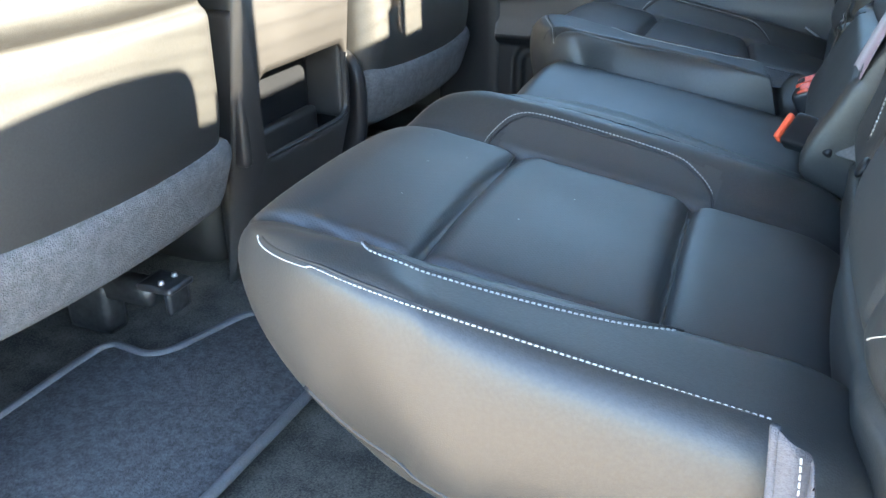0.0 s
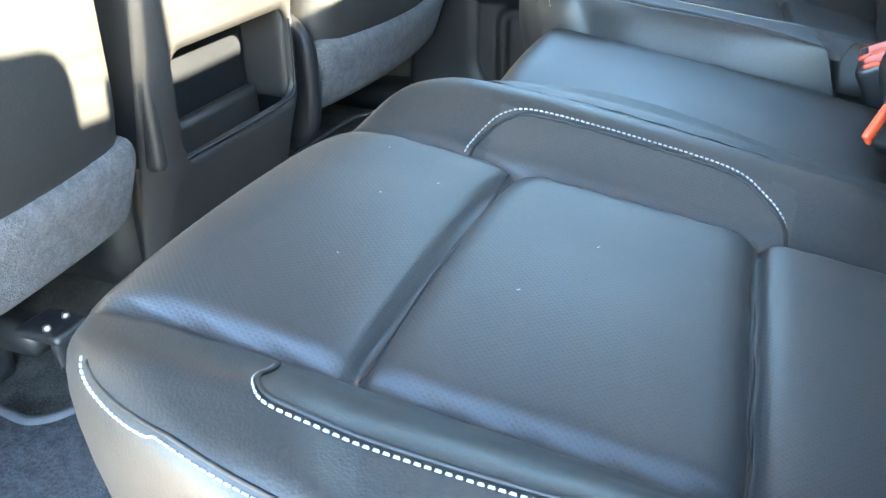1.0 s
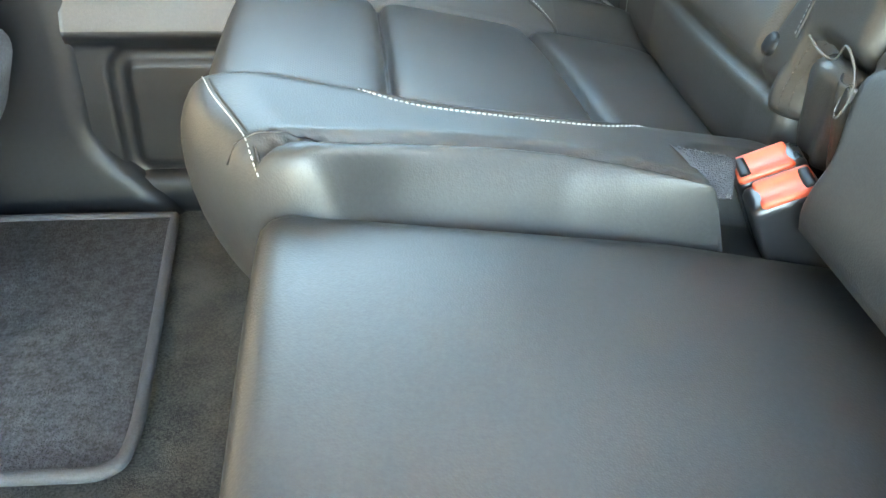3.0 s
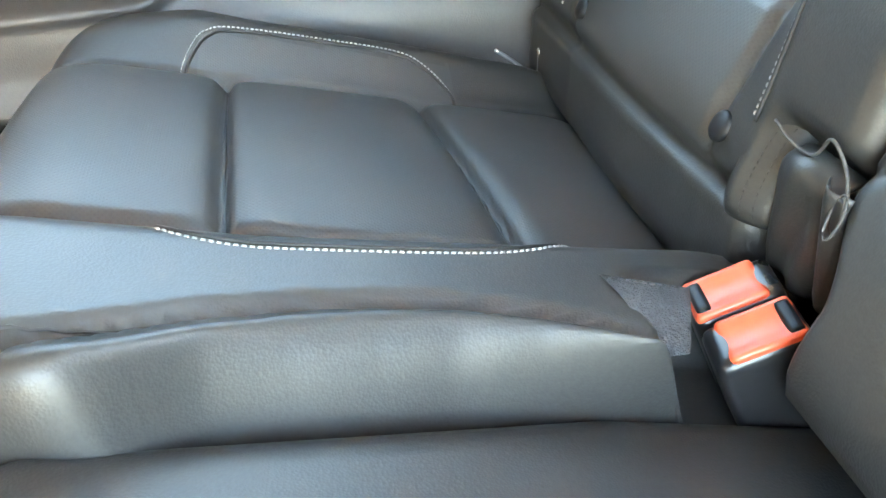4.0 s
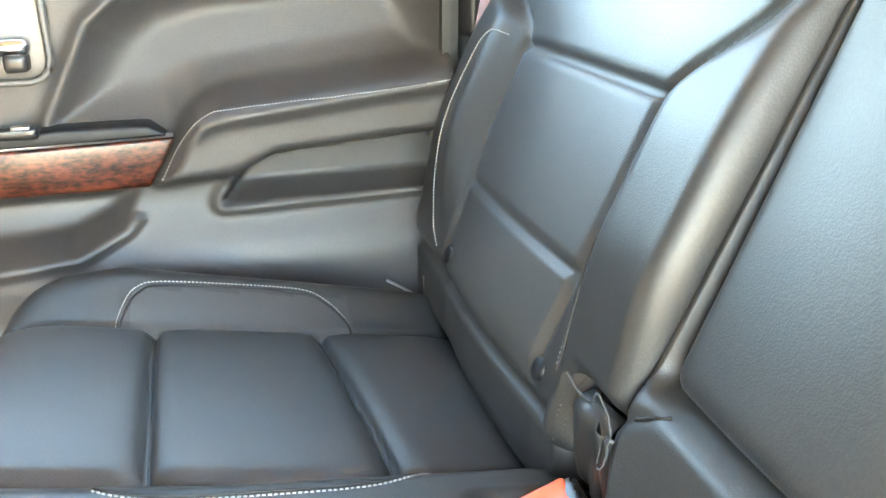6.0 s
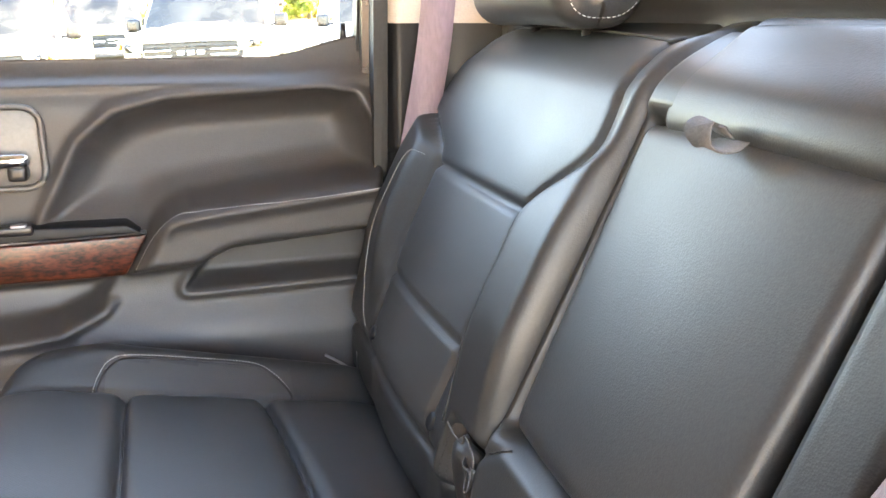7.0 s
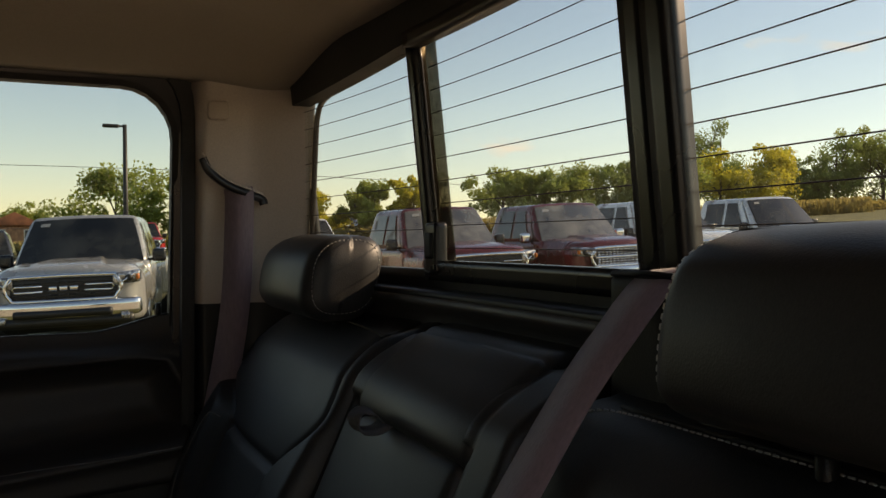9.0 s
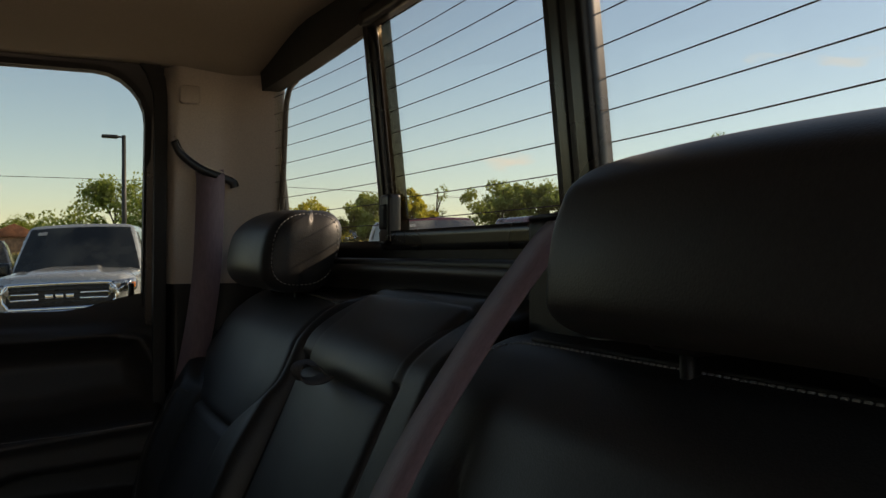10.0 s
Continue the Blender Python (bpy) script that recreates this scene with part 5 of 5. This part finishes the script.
# ---- outside: ground, parked trucks, trees ----
GRASS = surf("mown_grass", (0.105, 0.100, 0.028), 0.9, vary=(0.35, 0.45), grain=(14, 1.0, 0.05))
GRAVEL = surf("pale_gravel", (0.52, 0.41, 0.29), 0.9, vary=(1.2, 0.25), grain=(60, 1.0, 0.02))
BARK = surf("bark", (0.09, 0.07, 0.05), 0.95, vary=(2, 0.4), grain=(12, 0.8, 0.03))
RUBBER = surf("tyre_rubber", (0.015, 0.015, 0.015), 0.8, grain=(60, 0.4, 0.004))
DARKGLASS = surf("dark_vehicle_glass", (0.022, 0.023, 0.021), 0.05, vary=(2, 0.7), grain=(3, 0.0, 0.01), spec=0.45, coat=0.25)
# pale base colour stands in for bright reflections on these windscreens
REFLECTGLASS = surf("reflection_pale_windscreen", (0.13, 0.12, 0.10), 0.06, vary=(2, 0.7), grain=(3, 0.0, 0.01), spec=1.0, coat=1.0)
GRILLE = surf("black_grille", (0.01, 0.01, 0.01), 0.45, grain=(60, 0.3, 0.004))
LAMPGLASS = surf("headlamp_lens", (0.30, 0.30, 0.31), 0.10, 0.7, vary=(9, 0.9), grain=(25, 0.6, 0.01), coat=1.0)
AMBER = surf("amber_lens", (0.7, 0.18, 0.02), 0.2, coat=1.0)
BRICKRED = surf("orange_brick_wall", (0.36, 0.19, 0.11), 0.85, vary=(2, 0.3), grain=(8, 0.5, 0.02))
ROOFRED = surf("orange_red_roof_tile", (0.30, 0.11, 0.055), 0.8, vary=(2, 0.3), grain=(6, 0.6, 0.03))
WHITEBOARD = surf("white_window_board", (0.70, 0.69, 0.66), 0.6)
POLE = surf("dark_bronze_pole", (0.035, 0.032, 0.03), 0.5, 0.3)


def sheet(x0, x1, y0, y1, nx, ny, lift=0.0):
    gx, gy = np.meshgrid(x0 + (x1 - x0) * np.linspace(0, 1, nx), y0 + (y1 - y0) * np.linspace(0, 1, ny), indexing="ij")
    i = np.arange(gx.size).reshape(gx.shape)
    return np.stack([gx, gy, terrain(gx, gy) + lift], -1).reshape(-1, 3), np.stack([i[:-1, :-1], i[1:, :-1], i[1:, 1:], i[:-1, 1:]], -1).reshape(-1, 4)


tagged(part("ground", sheet(-900, 900, -900, 900, 181, 181), GRASS), "mown yellow green grass of the field lot", "ground", kind="structure")
tagged(part("pavement", sheet(-30, 40, -40, 9.0, 15, 12, 0.03), GRAVEL), "pale gravel of the parking lot", "pavement", kind="structure")


def paint(name, col):
    return surf(name, col, 0.28, 0.35, vary=(1.5, 0.08), grain=(900, 0.03, 0.0005), coat=0.7)


def pickup(label, x, y, col, chrome_grille=False, group="parked pickup trucks", width=1.0, square=False, yaw=0.0, screen=None, lift=0.0):
    """A crew-cab pickup that faces -y; its front bumper stands at y."""
    t = thing("pickup_truck", label, "pickup truck", at=(x, y, float(terrain(x, y + 2)) + lift), group=group)
    t.rotation_euler = (0, -math.atan(TILTX), radians(yaw))
    body_m = paint("truck_paint", col)
    W = 0.99 * width
    def hood_bend(v):
        a, b, c = v.T
        f = step01(b, 0.10, 0.45)
        ridge = 0.50 - 0.16 * step01(b, 0.2, 1.4)
        dome = (0.036 * step01(ridge - np.abs(a), -0.02, 0.05) + 0.028 * dent(np.abs(a), ridge, 0.035) + 0.012 * dent(np.abs(a), 0.80, 0.06)) * step01(b, 0.2, 0.5)
        up = step01(c, 0.95, 1.18)
        return np.c_[a * (1 - 0.10 * (1 - f) * 1.0 - 0.06 * up), b + 0.10 * (np.abs(a) / W) ** 2 * (b < 0.5) * 1.0, c + up * (0.05 * step01(b, 0.15, 1.35) + dome - 0.05 * (np.abs(a) / W) ** 3)]
    part("front_body", rbox((0, 0.86, 0.80), (W, 0.72, 0.40), (0.14, 0.14, 0.12), (0.02, 0.05, 0.05), hood_bend), body_m, t)
    part("side_body", rbox((0, 3.55, 0.82), (W, 2.20, 0.38), (0.10, 0.06, 0.06), 0.10), body_m, t)
    part("under_body", rbox((0, 2.9, 0.42), (W - 0.16, 2.6, 0.12), 0.03, 0.2), GRILLE, t)
    z0, z1 = 1.16, 1.93
    def cab(v):
        a, b, c = v.T
        b = b + 0.16 * (a / W) ** 2 * (b < 1.6)
        k = np.clip((c - z0) / (z1 - z0), 0, 1)
        return np.c_[a * (1 - 0.20 * k ** 1.2), np.where(b < 2.3, b + 0.68 * k * (2.3 - b) / 1.0, b - 0.22 * k * (b > 3.2)), c - 0.03 * (a / W) ** 2 * k]
    part("cab", rbox((0, 2.45, (z0 + z1) / 2), (W - 0.05, 1.15, (z1 - z0) / 2), (0.10, 0.08, 0.09), 0.06, cab), body_m, t)
    def face(quad, off, th=0.012, n=6):
        """A pane on the cab: quad of (a, b, c) corners before the cab is bent, pushed out by off."""
        q = [np.array(p, float) for p in quad]
        grid = np.array([(q[0] * (1 - i / n) + q[1] * i / n) * (1 - j / n) + (q[3] * (1 - i / n) + q[2] * i / n) * j / n for i in range(n + 1) for j in range(n + 1)])
        bent = cab(grid)
        o = np.array(off)
        ix = np.arange((n + 1) ** 2).reshape(n + 1, n + 1)
        f = np.stack([ix[:-1, :-1], ix[1:, :-1], ix[1:, 1:], ix[:-1, 1:]], -1).reshape(-1, 4)
        m = len(grid)
        return np.r_[bent + o, bent + o * (1 - th / np.linalg.norm(o) * 1.5)], [tuple(k) for k in f] + [tuple(k + m)[::-1] for k in f]
    B = W - 0.05
    part("windshield", face([(-B + 0.05, 1.30, 1.20), (B - 0.05, 1.30, 1.20), (B - 0.07, 1.30, 1.87), (-B + 0.07, 1.30, 1.87)], (0, -0.022, 0.012)), screen or DARKGLASS, t)
    for sd in (-1, 1):
        part("side_window", face([(sd * B, 1.85, 1.26), (sd * B, 2.50, 1.26), (sd * B, 2.50, 1.83), (sd * B, 2.02, 1.83)], (sd * 0.016, 0, 0.006)), DARKGLASS, t)
        part("side_window", face([(sd * B, 2.60, 1.26), (sd * B, 3.30, 1.28), (sd * B, 3.30, 1.83), (sd * B, 2.60, 1.83)], (sd * 0.016, 0, 0.006)), DARKGLASS, t)
        mir = part("mirror", rbox((sd * (W + 0.10), 1.72, 1.27), (0.10, 0.06, 0.10), 0.04, 0.03), GLOSSBLK if not chrome_grille else CHROME, t)
        part("mirror_arm", rbox((sd * (W - 0.01), 1.74, 1.21), (0.06, 0.03, 0.02), 0.01, 0.02), GLOSSBLK, mir)
        part("wiper", tube([(sd * 0.1 - 0.3, 1.27, 1.23), (sd * 0.1 + 0.25, 1.33, 1.27)], 0.01, 5), GLOSSBLK, t)
        lamp = part("headlight", rbox((sd * (W - 0.20), 0.125, 1.000), (0.175, 0.10, 0.085 if not square else 0.10), (0.04, 0.04, 0.03), 0.03, lambda v: np.c_[v[:, 0], v[:, 1] + 0.45 * np.maximum(np.abs(v[:, 0]) - (W - 0.3), 0), v[:, 2] + 0.10 * (np.abs(v[:, 0]) - (W - 0.24))]), LAMPGLASS, t, "clear headlight")
        part("light_blade", tube([(sd * (W - 0.36), 0.022, 1.045), (sd * (W - 0.29), 0.022, 0.955), (sd * (W - 0.25), 0.03, 0.950), (sd * (W - 0.20), 0.05, 0.985), (sd * (W - 0.08), 0.10, 1.070)], 0.013, 6), CHROME, lamp)
        part("projector", tube([(sd * (W - 0.16), 0.10, 1.000), (sd * (W - 0.17), 0.045, 1.000)], [0.05, 0.042], 12), GRILLE, lamp)
        part("indicator", rbox((sd * (W - 0.055), 0.125, 1.01), (0.022, 0.035, 0.04), 0.015, 0.02), AMBER, lamp)
        part("fog_light", rbox((sd * (W - 0.22), -0.015, 0.50), (0.06, 0.03, 0.04), 0.02, 0.02), LAMPGLASS, t)
        for yy in (0.98, 4.55):
            wheel = part("wheel", join(tube([(sd * (W - 0.26), yy, 0.40), (sd * (W - 0.23), yy, 0.40), (sd * (W - 0.03), yy, 0.40), (sd * (W + 0.0), yy, 0.40)], [0.34, 0.40, 0.40, 0.35], 28)), RUBBER, t)
            part("rim", tube([(sd * (W - 0.05), yy, 0.40), (sd * (W + 0.012), yy, 0.40)], [0.27, 0.23], 20), CHROME, wheel)
            part("arch", rbox((sd * (W - 0.10), yy, 0.42), (0.095, 0.47, 0.44), (0.02, 0.3, 0.3), 0.05, lambda v: np.c_[v[:, 0], v[:, 1], np.maximum(v[:, 2], 0.50)]), GRILLE, t)
    # grille with bars, surround and plain badge shapes
    gm = CHROME if chrome_grille else GRILLE
    part("grille", rbox((0, 0.115, 0.90), (0.68, 0.05, 0.165), (0.06, 0.03, 0.06), 0.04), GRILLE, t)
    part("grille_surround", tube([(p.x, 0.052, p.y) for p in smooth_path([(a, c, 0) for a, c in ((-0.60, 1.062), (0, 1.070), (0.60, 1.062), (0.665, 1.04), (0.725, 0.90), (0.65, 0.765), (0.58, 0.742), (0, 0.738), (-0.58, 0.742), (-0.65, 0.765), (-0.725, 0.90), (-0.665, 1.04), (-0.60, 1.062))], 5)[:-1]], 0.030, 8, True), CHROME, t, "chrome grille surround")
    if chrome_grille:
        for k in range(7):
            for i in range(15):
                part("mesh_link", rbox((-0.56 + i * 0.08, 0.055, 0.775 + k * 0.042), (0.030, 0.010, 0.013), 0.008, 0.02), CHROME, t)
        part("grille_bar", rbox((0, 0.045, 0.90), (0.64, 0.016, 0.022), 0.01, 0.04), CHROME, t)
    else:
        for k in range(6):
            part("grille_bar", rbox((0, 0.060, 0.765 + k * 0.054), (0.63, 0.010, 0.010), 0.006, 0.05), GLOSSBLK, t)
        for sd in (-1, 1):
            part("grille_fork", tube([(sd * 0.26, 0.04, 0.940), (sd * 0.60, 0.05, 0.945), (sd * 0.63, 0.05, 0.905), (sd * 0.60, 0.05, 0.865), (sd * 0.26, 0.04, 0.870)], 0.017, 6), CHROME, t)
        for k in range(3):
            part("badge_bar", rbox((-0.13 + 0.13 * k, 0.035, 0.905), (0.05, 0.010, 0.030), 0.008, 0.02), CHROME, t, "plain bright badge shape")
    bump_m = CHROME if not square else body_m
    part("bumper", rbox((0, 0.02, 0.62), (W - 0.02, 0.09, 0.115), (0.10, 0.06, 0.05), 0.04, lambda v: np.c_[v[:, 0], v[:, 1] + 0.16 * (np.abs(v[:, 0]) / W) ** 3, v[:, 2]]), bump_m, t, "bright front bumper")
    part("bumper_insert", rbox((0, -0.045, 0.575), (0.62, 0.05, 0.055), 0.03, 0.05), GRILLE, t)
    part("valance", rbox((0, 0.07, 0.46), (W - 0.12, 0.08, 0.07), 0.03, 0.06), GRILLE, t)
    part("windshield_tag", face([(-B + 0.22, 1.30, 1.76), (-B + 0.38, 1.30, 1.76), (-B + 0.38, 1.30, 1.81), (-B + 0.22, 1.30, 1.81)], (0, -0.030, 0.016)), THREAD, t, "small pale windscreen sticker")
    return t


SILVER, MAROON, WHITE, DARK = (0.38, 0.38, 0.375), (0.115, 0.007, 0.010), (0.72, 0.72, 0.70), (0.035, 0.036, 0.04)
pickup("silver pickup truck with black grille parked nose towards the lot", 0.0, 11.7, SILVER, yaw=-11.0, lift=0.06)
pickup("dark grey pickup truck parked beside a silver one", -2.65, 11.6, (0.16, 0.16, 0.165))
pickup("white pickup truck half hidden behind the corner pillar", 3.2, 11.9, WHITE)
pickup("dark red pickup truck with black grille", 6.5, 11.9, MAROON, square=True, screen=REFLECTGLASS)
pickup("dark red pickup truck with chrome mesh grille", 9.25, 11.9, MAROON, chrome_grille=True, screen=REFLECTGLASS)
pickup("white pickup truck beside two dark red ones", 11.9, 12.2, WHITE)
pickup("pale silver pickup truck at the end of the row", 15.2, 12.4, (0.55, 0.58, 0.60))
pickup("black pickup truck further back in the lot", -1.9, 21.0, DARK)
pickup("red pickup truck far across the lot", 3.6, 40.0, (0.45, 0.02, 0.02))
pickup("white pickup truck standing behind the corner of the row", 6.6, 22.0, WHITE)
for fx, fy, col, what in ((27.5, 98, WHITE, "white"), (30.2, 98, SILVER, "silver"), (33.0, 98, DARK, "black"), (35.8, 98, WHITE, "white"), (29.0, 110, SILVER, "silver"), (33.5, 110, MAROON, "dark red")):
    pickup("%s pickup truck far off in the back rows" % what, fx, fy, col, group="far parked trucks")


def leaf_mat(name, col):
    m = surf(name, col, 0.7, vary=(0.6, 0.45), grain=(3, 0.3, 0.02))
    nt = m.node_tree
    b = nt.nodes["Principled BSDF"]
    tl, mx = nt.nodes.new("ShaderNodeBsdfTranslucent"), nt.nodes.new("ShaderNodeMixShader")
    tl.inputs[0].default_value = (*[min(c * 1.6, 1) for c in col], 1)
    mx.inputs[0].default_value = 0.45
    nt.links.new(b.outputs[0], mx.inputs[1])
    nt.links.new(tl.outputs[0], mx.inputs[2])
    nt.links.new(mx.outputs[0], nt.nodes["Material Output"].inputs[0])
    return m

GREEN, YELLOWG, DEEP = leaf_mat("green_leaves", (0.22, 0.26, 0.06)), leaf_mat("yellow_green_leaves", (0.42, 0.38, 0.05)), leaf_mat("deep_green_leaves", (0.15, 0.20, 0.055))
DRY = leaf_mat("dry_undergrowth", (0.25, 0.20, 0.07))
rng = random.Random(4)


def tree(x, y, ztop, spread, leaf, label, thin=False, group="trees at the field edge"):
    z = float(terrain(x, y))
    height = ztop - z
    t = thing("tree", label, "tree", at=(x, y, z - 0.1), group=group)
    trunk_h = height * 0.35
    geos = [tube([(0, 0, 0), (0.1, 0, trunk_h * 0.5), (0.0, 0.1, trunk_h), (0.1, 0, height * 0.8)], [height * 0.028, height * 0.022, height * 0.016, height * 0.004], 8)]
    wide = min(spread, height * 0.8)
    lobes = []
    for k in range(13 if not thin else 12):
        a, hz = rng.uniform(0, 6.28), height * rng.uniform(0.14, 0.80)
        r = spread * rng.uniform(0.15, 0.62) * (1.15 - 1.2 * max(hz / height - 0.55, 0))
        p = Vector((r * math.cos(a), r * math.sin(a), hz))
        geos.append(tube([(0, 0, min(hz * 0.6, height * 0.6)), (p.x * 0.5, p.y * 0.5, hz * 0.85), p], [height * 0.010, height * 0.006, height * 0.002], 5))
        for i in range(5 if not thin else 2):
            off = Vector((rng.gauss(0, 1), rng.gauss(0, 1), rng.gauss(0.15, 0.75))) * wide * 0.17
            q = p + off
            q.z = min(max(q.z, height * 0.08), height * 0.97)
            lobes.append((tuple(q), wide * rng.uniform(0.09, 0.21)))
            geos.append(tube([p * 0.9, p.lerp(q, 0.5), q], [height * 0.005, height * 0.003, height * 0.001], 4))
    part("trunk", join(*geos), BARK, t)
    per = 34 if thin else 170
    g = np.random.default_rng(int(abs(x * 7 + y)) + 3)
    centre_pt = np.repeat(np.array([q for q, _ in lobes]), per, 0)
    radius = np.repeat(np.array([r for _, r in lobes]), per)[:, None]
    d = g.normal(size=(len(radius), 3)) * (1, 1, 0.72)
    d /= np.linalg.norm(d, axis=1, keepdims=True)
    p = centre_pt + d * radius * (0.30 + 0.95 * g.random((len(radius), 1)) ** 0.6)
    s = (0.06 + 0.11 * g.random((len(radius), 1))) * (0.6 if thin else 1)
    a = g.normal(size=p.shape)
    a /= np.linalg.norm(a, axis=1, keepdims=True)
    b = np.cross(a, g.normal(size=p.shape))
    b /= np.linalg.norm(b, axis=1, keepdims=True)
    vs = np.stack([p + a * s, p + b * s * 0.7, p - a * s * 0.9, p - b * s * 0.6], 1).reshape(-1, 3)
    fs = np.arange(len(vs)).reshape(-1, 4)
    part("crown", (vs, fs), leaf, t, smooth=False)
    return t

for a in ((3.6, 60, 6.0, 4.6, GREEN, "broad green tree behind the lamp post"), (9.2, 58, 6.6, 3.0, GREEN, "rounded green tree across the lot"), (7.9, 55, 6.2, 1.6, GREEN, "slender green tree beside the lamp post"),
          (18, 66, 4.9, 4.5, YELLOWG, "low yellow green tree across the lot"), (22.5, 62, 5.6, 2.6, GREEN, "slim green tree across the lot"), (25.0, 60, 6.0, 2.2, YELLOWG, "slim yellowish tree across the lot"),
          (32.8, 60, 7.2, 3.6, GREEN, "round green tree beyond the field"), (36.2, 60, 6.6, 3.0, DEEP, "round dark green tree beyond the field"),
          (40.5, 60, 7.2, 4.0, GREEN, "spreading green tree at the field edge"), (44.5, 60, 8.0, 4.2, DEEP, "spreading dark green tree"), (48.0, 58, 8.2, 4.0, GREEN, "green tree at the field edge"),
          (54.5, 59, 8.6, 4.6, YELLOWG, "yellow green tree in evening sun"), (58.5, 58, 9.4, 4.8, YELLOWG, "yellow green tree in evening sun"), (58, 63, 12.6, 6.0, DEEP, "tall dark green tree"),
          (64.0, 60, 8.6, 4.2, DEEP, "dark green tree at the field edge"), (70, 60, 12.0, 5.2, DEEP, "tall dark green tree"), (74, 58, 12.6, 5.0, GREEN, "tall green tree at the field edge"), (80, 57, 11.5, 5.5, YELLOWG, "tall yellow green tree"),
          (-4, 100, 5.6, 5.0, GREEN, "low green trees on the horizon"), (-12, 104, 5.6, 6.0, YELLOWG, "low yellow trees on the horizon"), (-20, 108, 6.2, 6.0, GREEN, "low green trees on the horizon")):
    tree(*a)
tree(27.0, 60, 7.2, 1.6, GREEN, "thin half bare tree across the lot", thin=True)

# undergrowth along the field edge
vs, fs = [], []
for k in range(16000):
    u = rng.random()
    px, py = -30 + 125 * u, 66 - 12 * u + rng.uniform(-3, 3)
    s = rng.uniform(0.12, 0.30)
    p = Vector((px, py, float(terrain(px, py)) + 0.95 * rng.random() ** 1.3 * (0.9 + 0.5 * noise.noise((px * 0.25, 3, 1)))))
    a = Vector((rng.gauss(0, 1), rng.gauss(0, 1), rng.gauss(0, 1))).normalized()
    b = a.cross(Vector((0.3, 0.2, 1))).normalized()
    i = len(vs)
    vs += [p + a * s, p + b * s, p - a * s, p - b * s]
    fs.append((i, i + 1, i + 2, i + 3))
tagged(part("undergrowth", (vs, fs), DRY, smooth=False), "dry yellow green undergrowth along the field edge", "bushes", kind="stuff")

# tall dry crop along the rise behind the trucks
vs, fs = [], []
for k in range(15000):
    px, py = rng.uniform(20, 62), rng.uniform(49, 53)
    z = float(terrain(px, py)) + 1.3 * rng.random() ** 0.8 * (1 + 0.10 * noise.noise((px * 0.35, 1, 5)))
    w, h, a = rng.uniform(0.05, 0.12), rng.uniform(0.15, 0.40), rng.uniform(0, 3.14)
    dx, dy = w * math.cos(a), w * math.sin(a)
    i = len(vs)
    vs += [(px - dx, py - dy, z - h), (px + dx, py + dy, z - h), (px + dx * 0.4, py + dy * 0.4, z), (px - dx * 0.6, py - dy * 0.6, z)]
    fs.append((i, i + 1, i + 2, i + 3))
tagged(part("dry_crop", (vs, fs), DRY, smooth=False), "tall tan dry crop along the field edge", "crop", kind="stuff")

def house(label, x, y, w, d, h, ridge):
    hz = float(terrain(x, y))
    b = thing("house", label, "house", at=(x, y, hz), group="houses beyond the lot")
    part("wall", rbox((0, 0, h / 2 - 0.1), (w / 2, d / 2, h / 2 + 0.1), 0.03, 0.8), BRICKRED, b)
    part("roof", prism([(-w / 2 - 0.3, h), (w / 2 + 0.3, h), (0, ridge)], "xz", -d / 2 - 0.3, d / 2 + 0.3, 0.02), ROOFRED, b)
    for k in (-0.25, 0.25):
        win = part("window", rbox((k * w, -d / 2 - 0.02, h * 0.55), (0.45, 0.04, 0.5), 0.02, 0.2), WHITEBOARD, b)
        part("pane", rbox((k * w, -d / 2 - 0.07, h * 0.55), (0.36, 0.02, 0.41), 0.01, 0.2), DARKGLASS, win)
    return b

house("low house with an orange red tiled roof", -3.6, 96, 5.0, 6.0, 2.0, 3.3)
house("low house with an orange red tiled roof", -11.5, 99, 7.0, 6.0, 2.1, 3.5)

lamp = thing("street_lamp", "tall dark pole lamp with one flat arm head", "street lamp", at=(1.72, 25, float(terrain(1.72, 25))))
part("pole", tube([(0, 0, 0), (0, 0, 2.5), (-0.01, 0, 4.78)], [0.085, 0.07, 0.055], 10), POLE, lamp)
part("arm", tube([(0, 0, 4.72), (-0.22, 0, 4.74)], 0.03, 6), POLE, lamp)
part("head", rbox((-0.38, 0, 4.73), (0.22, 0.13, 0.045), 0.03, 0.04), POLE, lamp)
wire = thing("overhead_cable", "thin dark overhead cable far across the lot", "cable")
part("cable", tube([(-40 + 8 * k, 80, 7.4 - 0.004 * (k - 5) ** 2 * 8) for k in range(11)], 0.025, 5), POLE, wire)
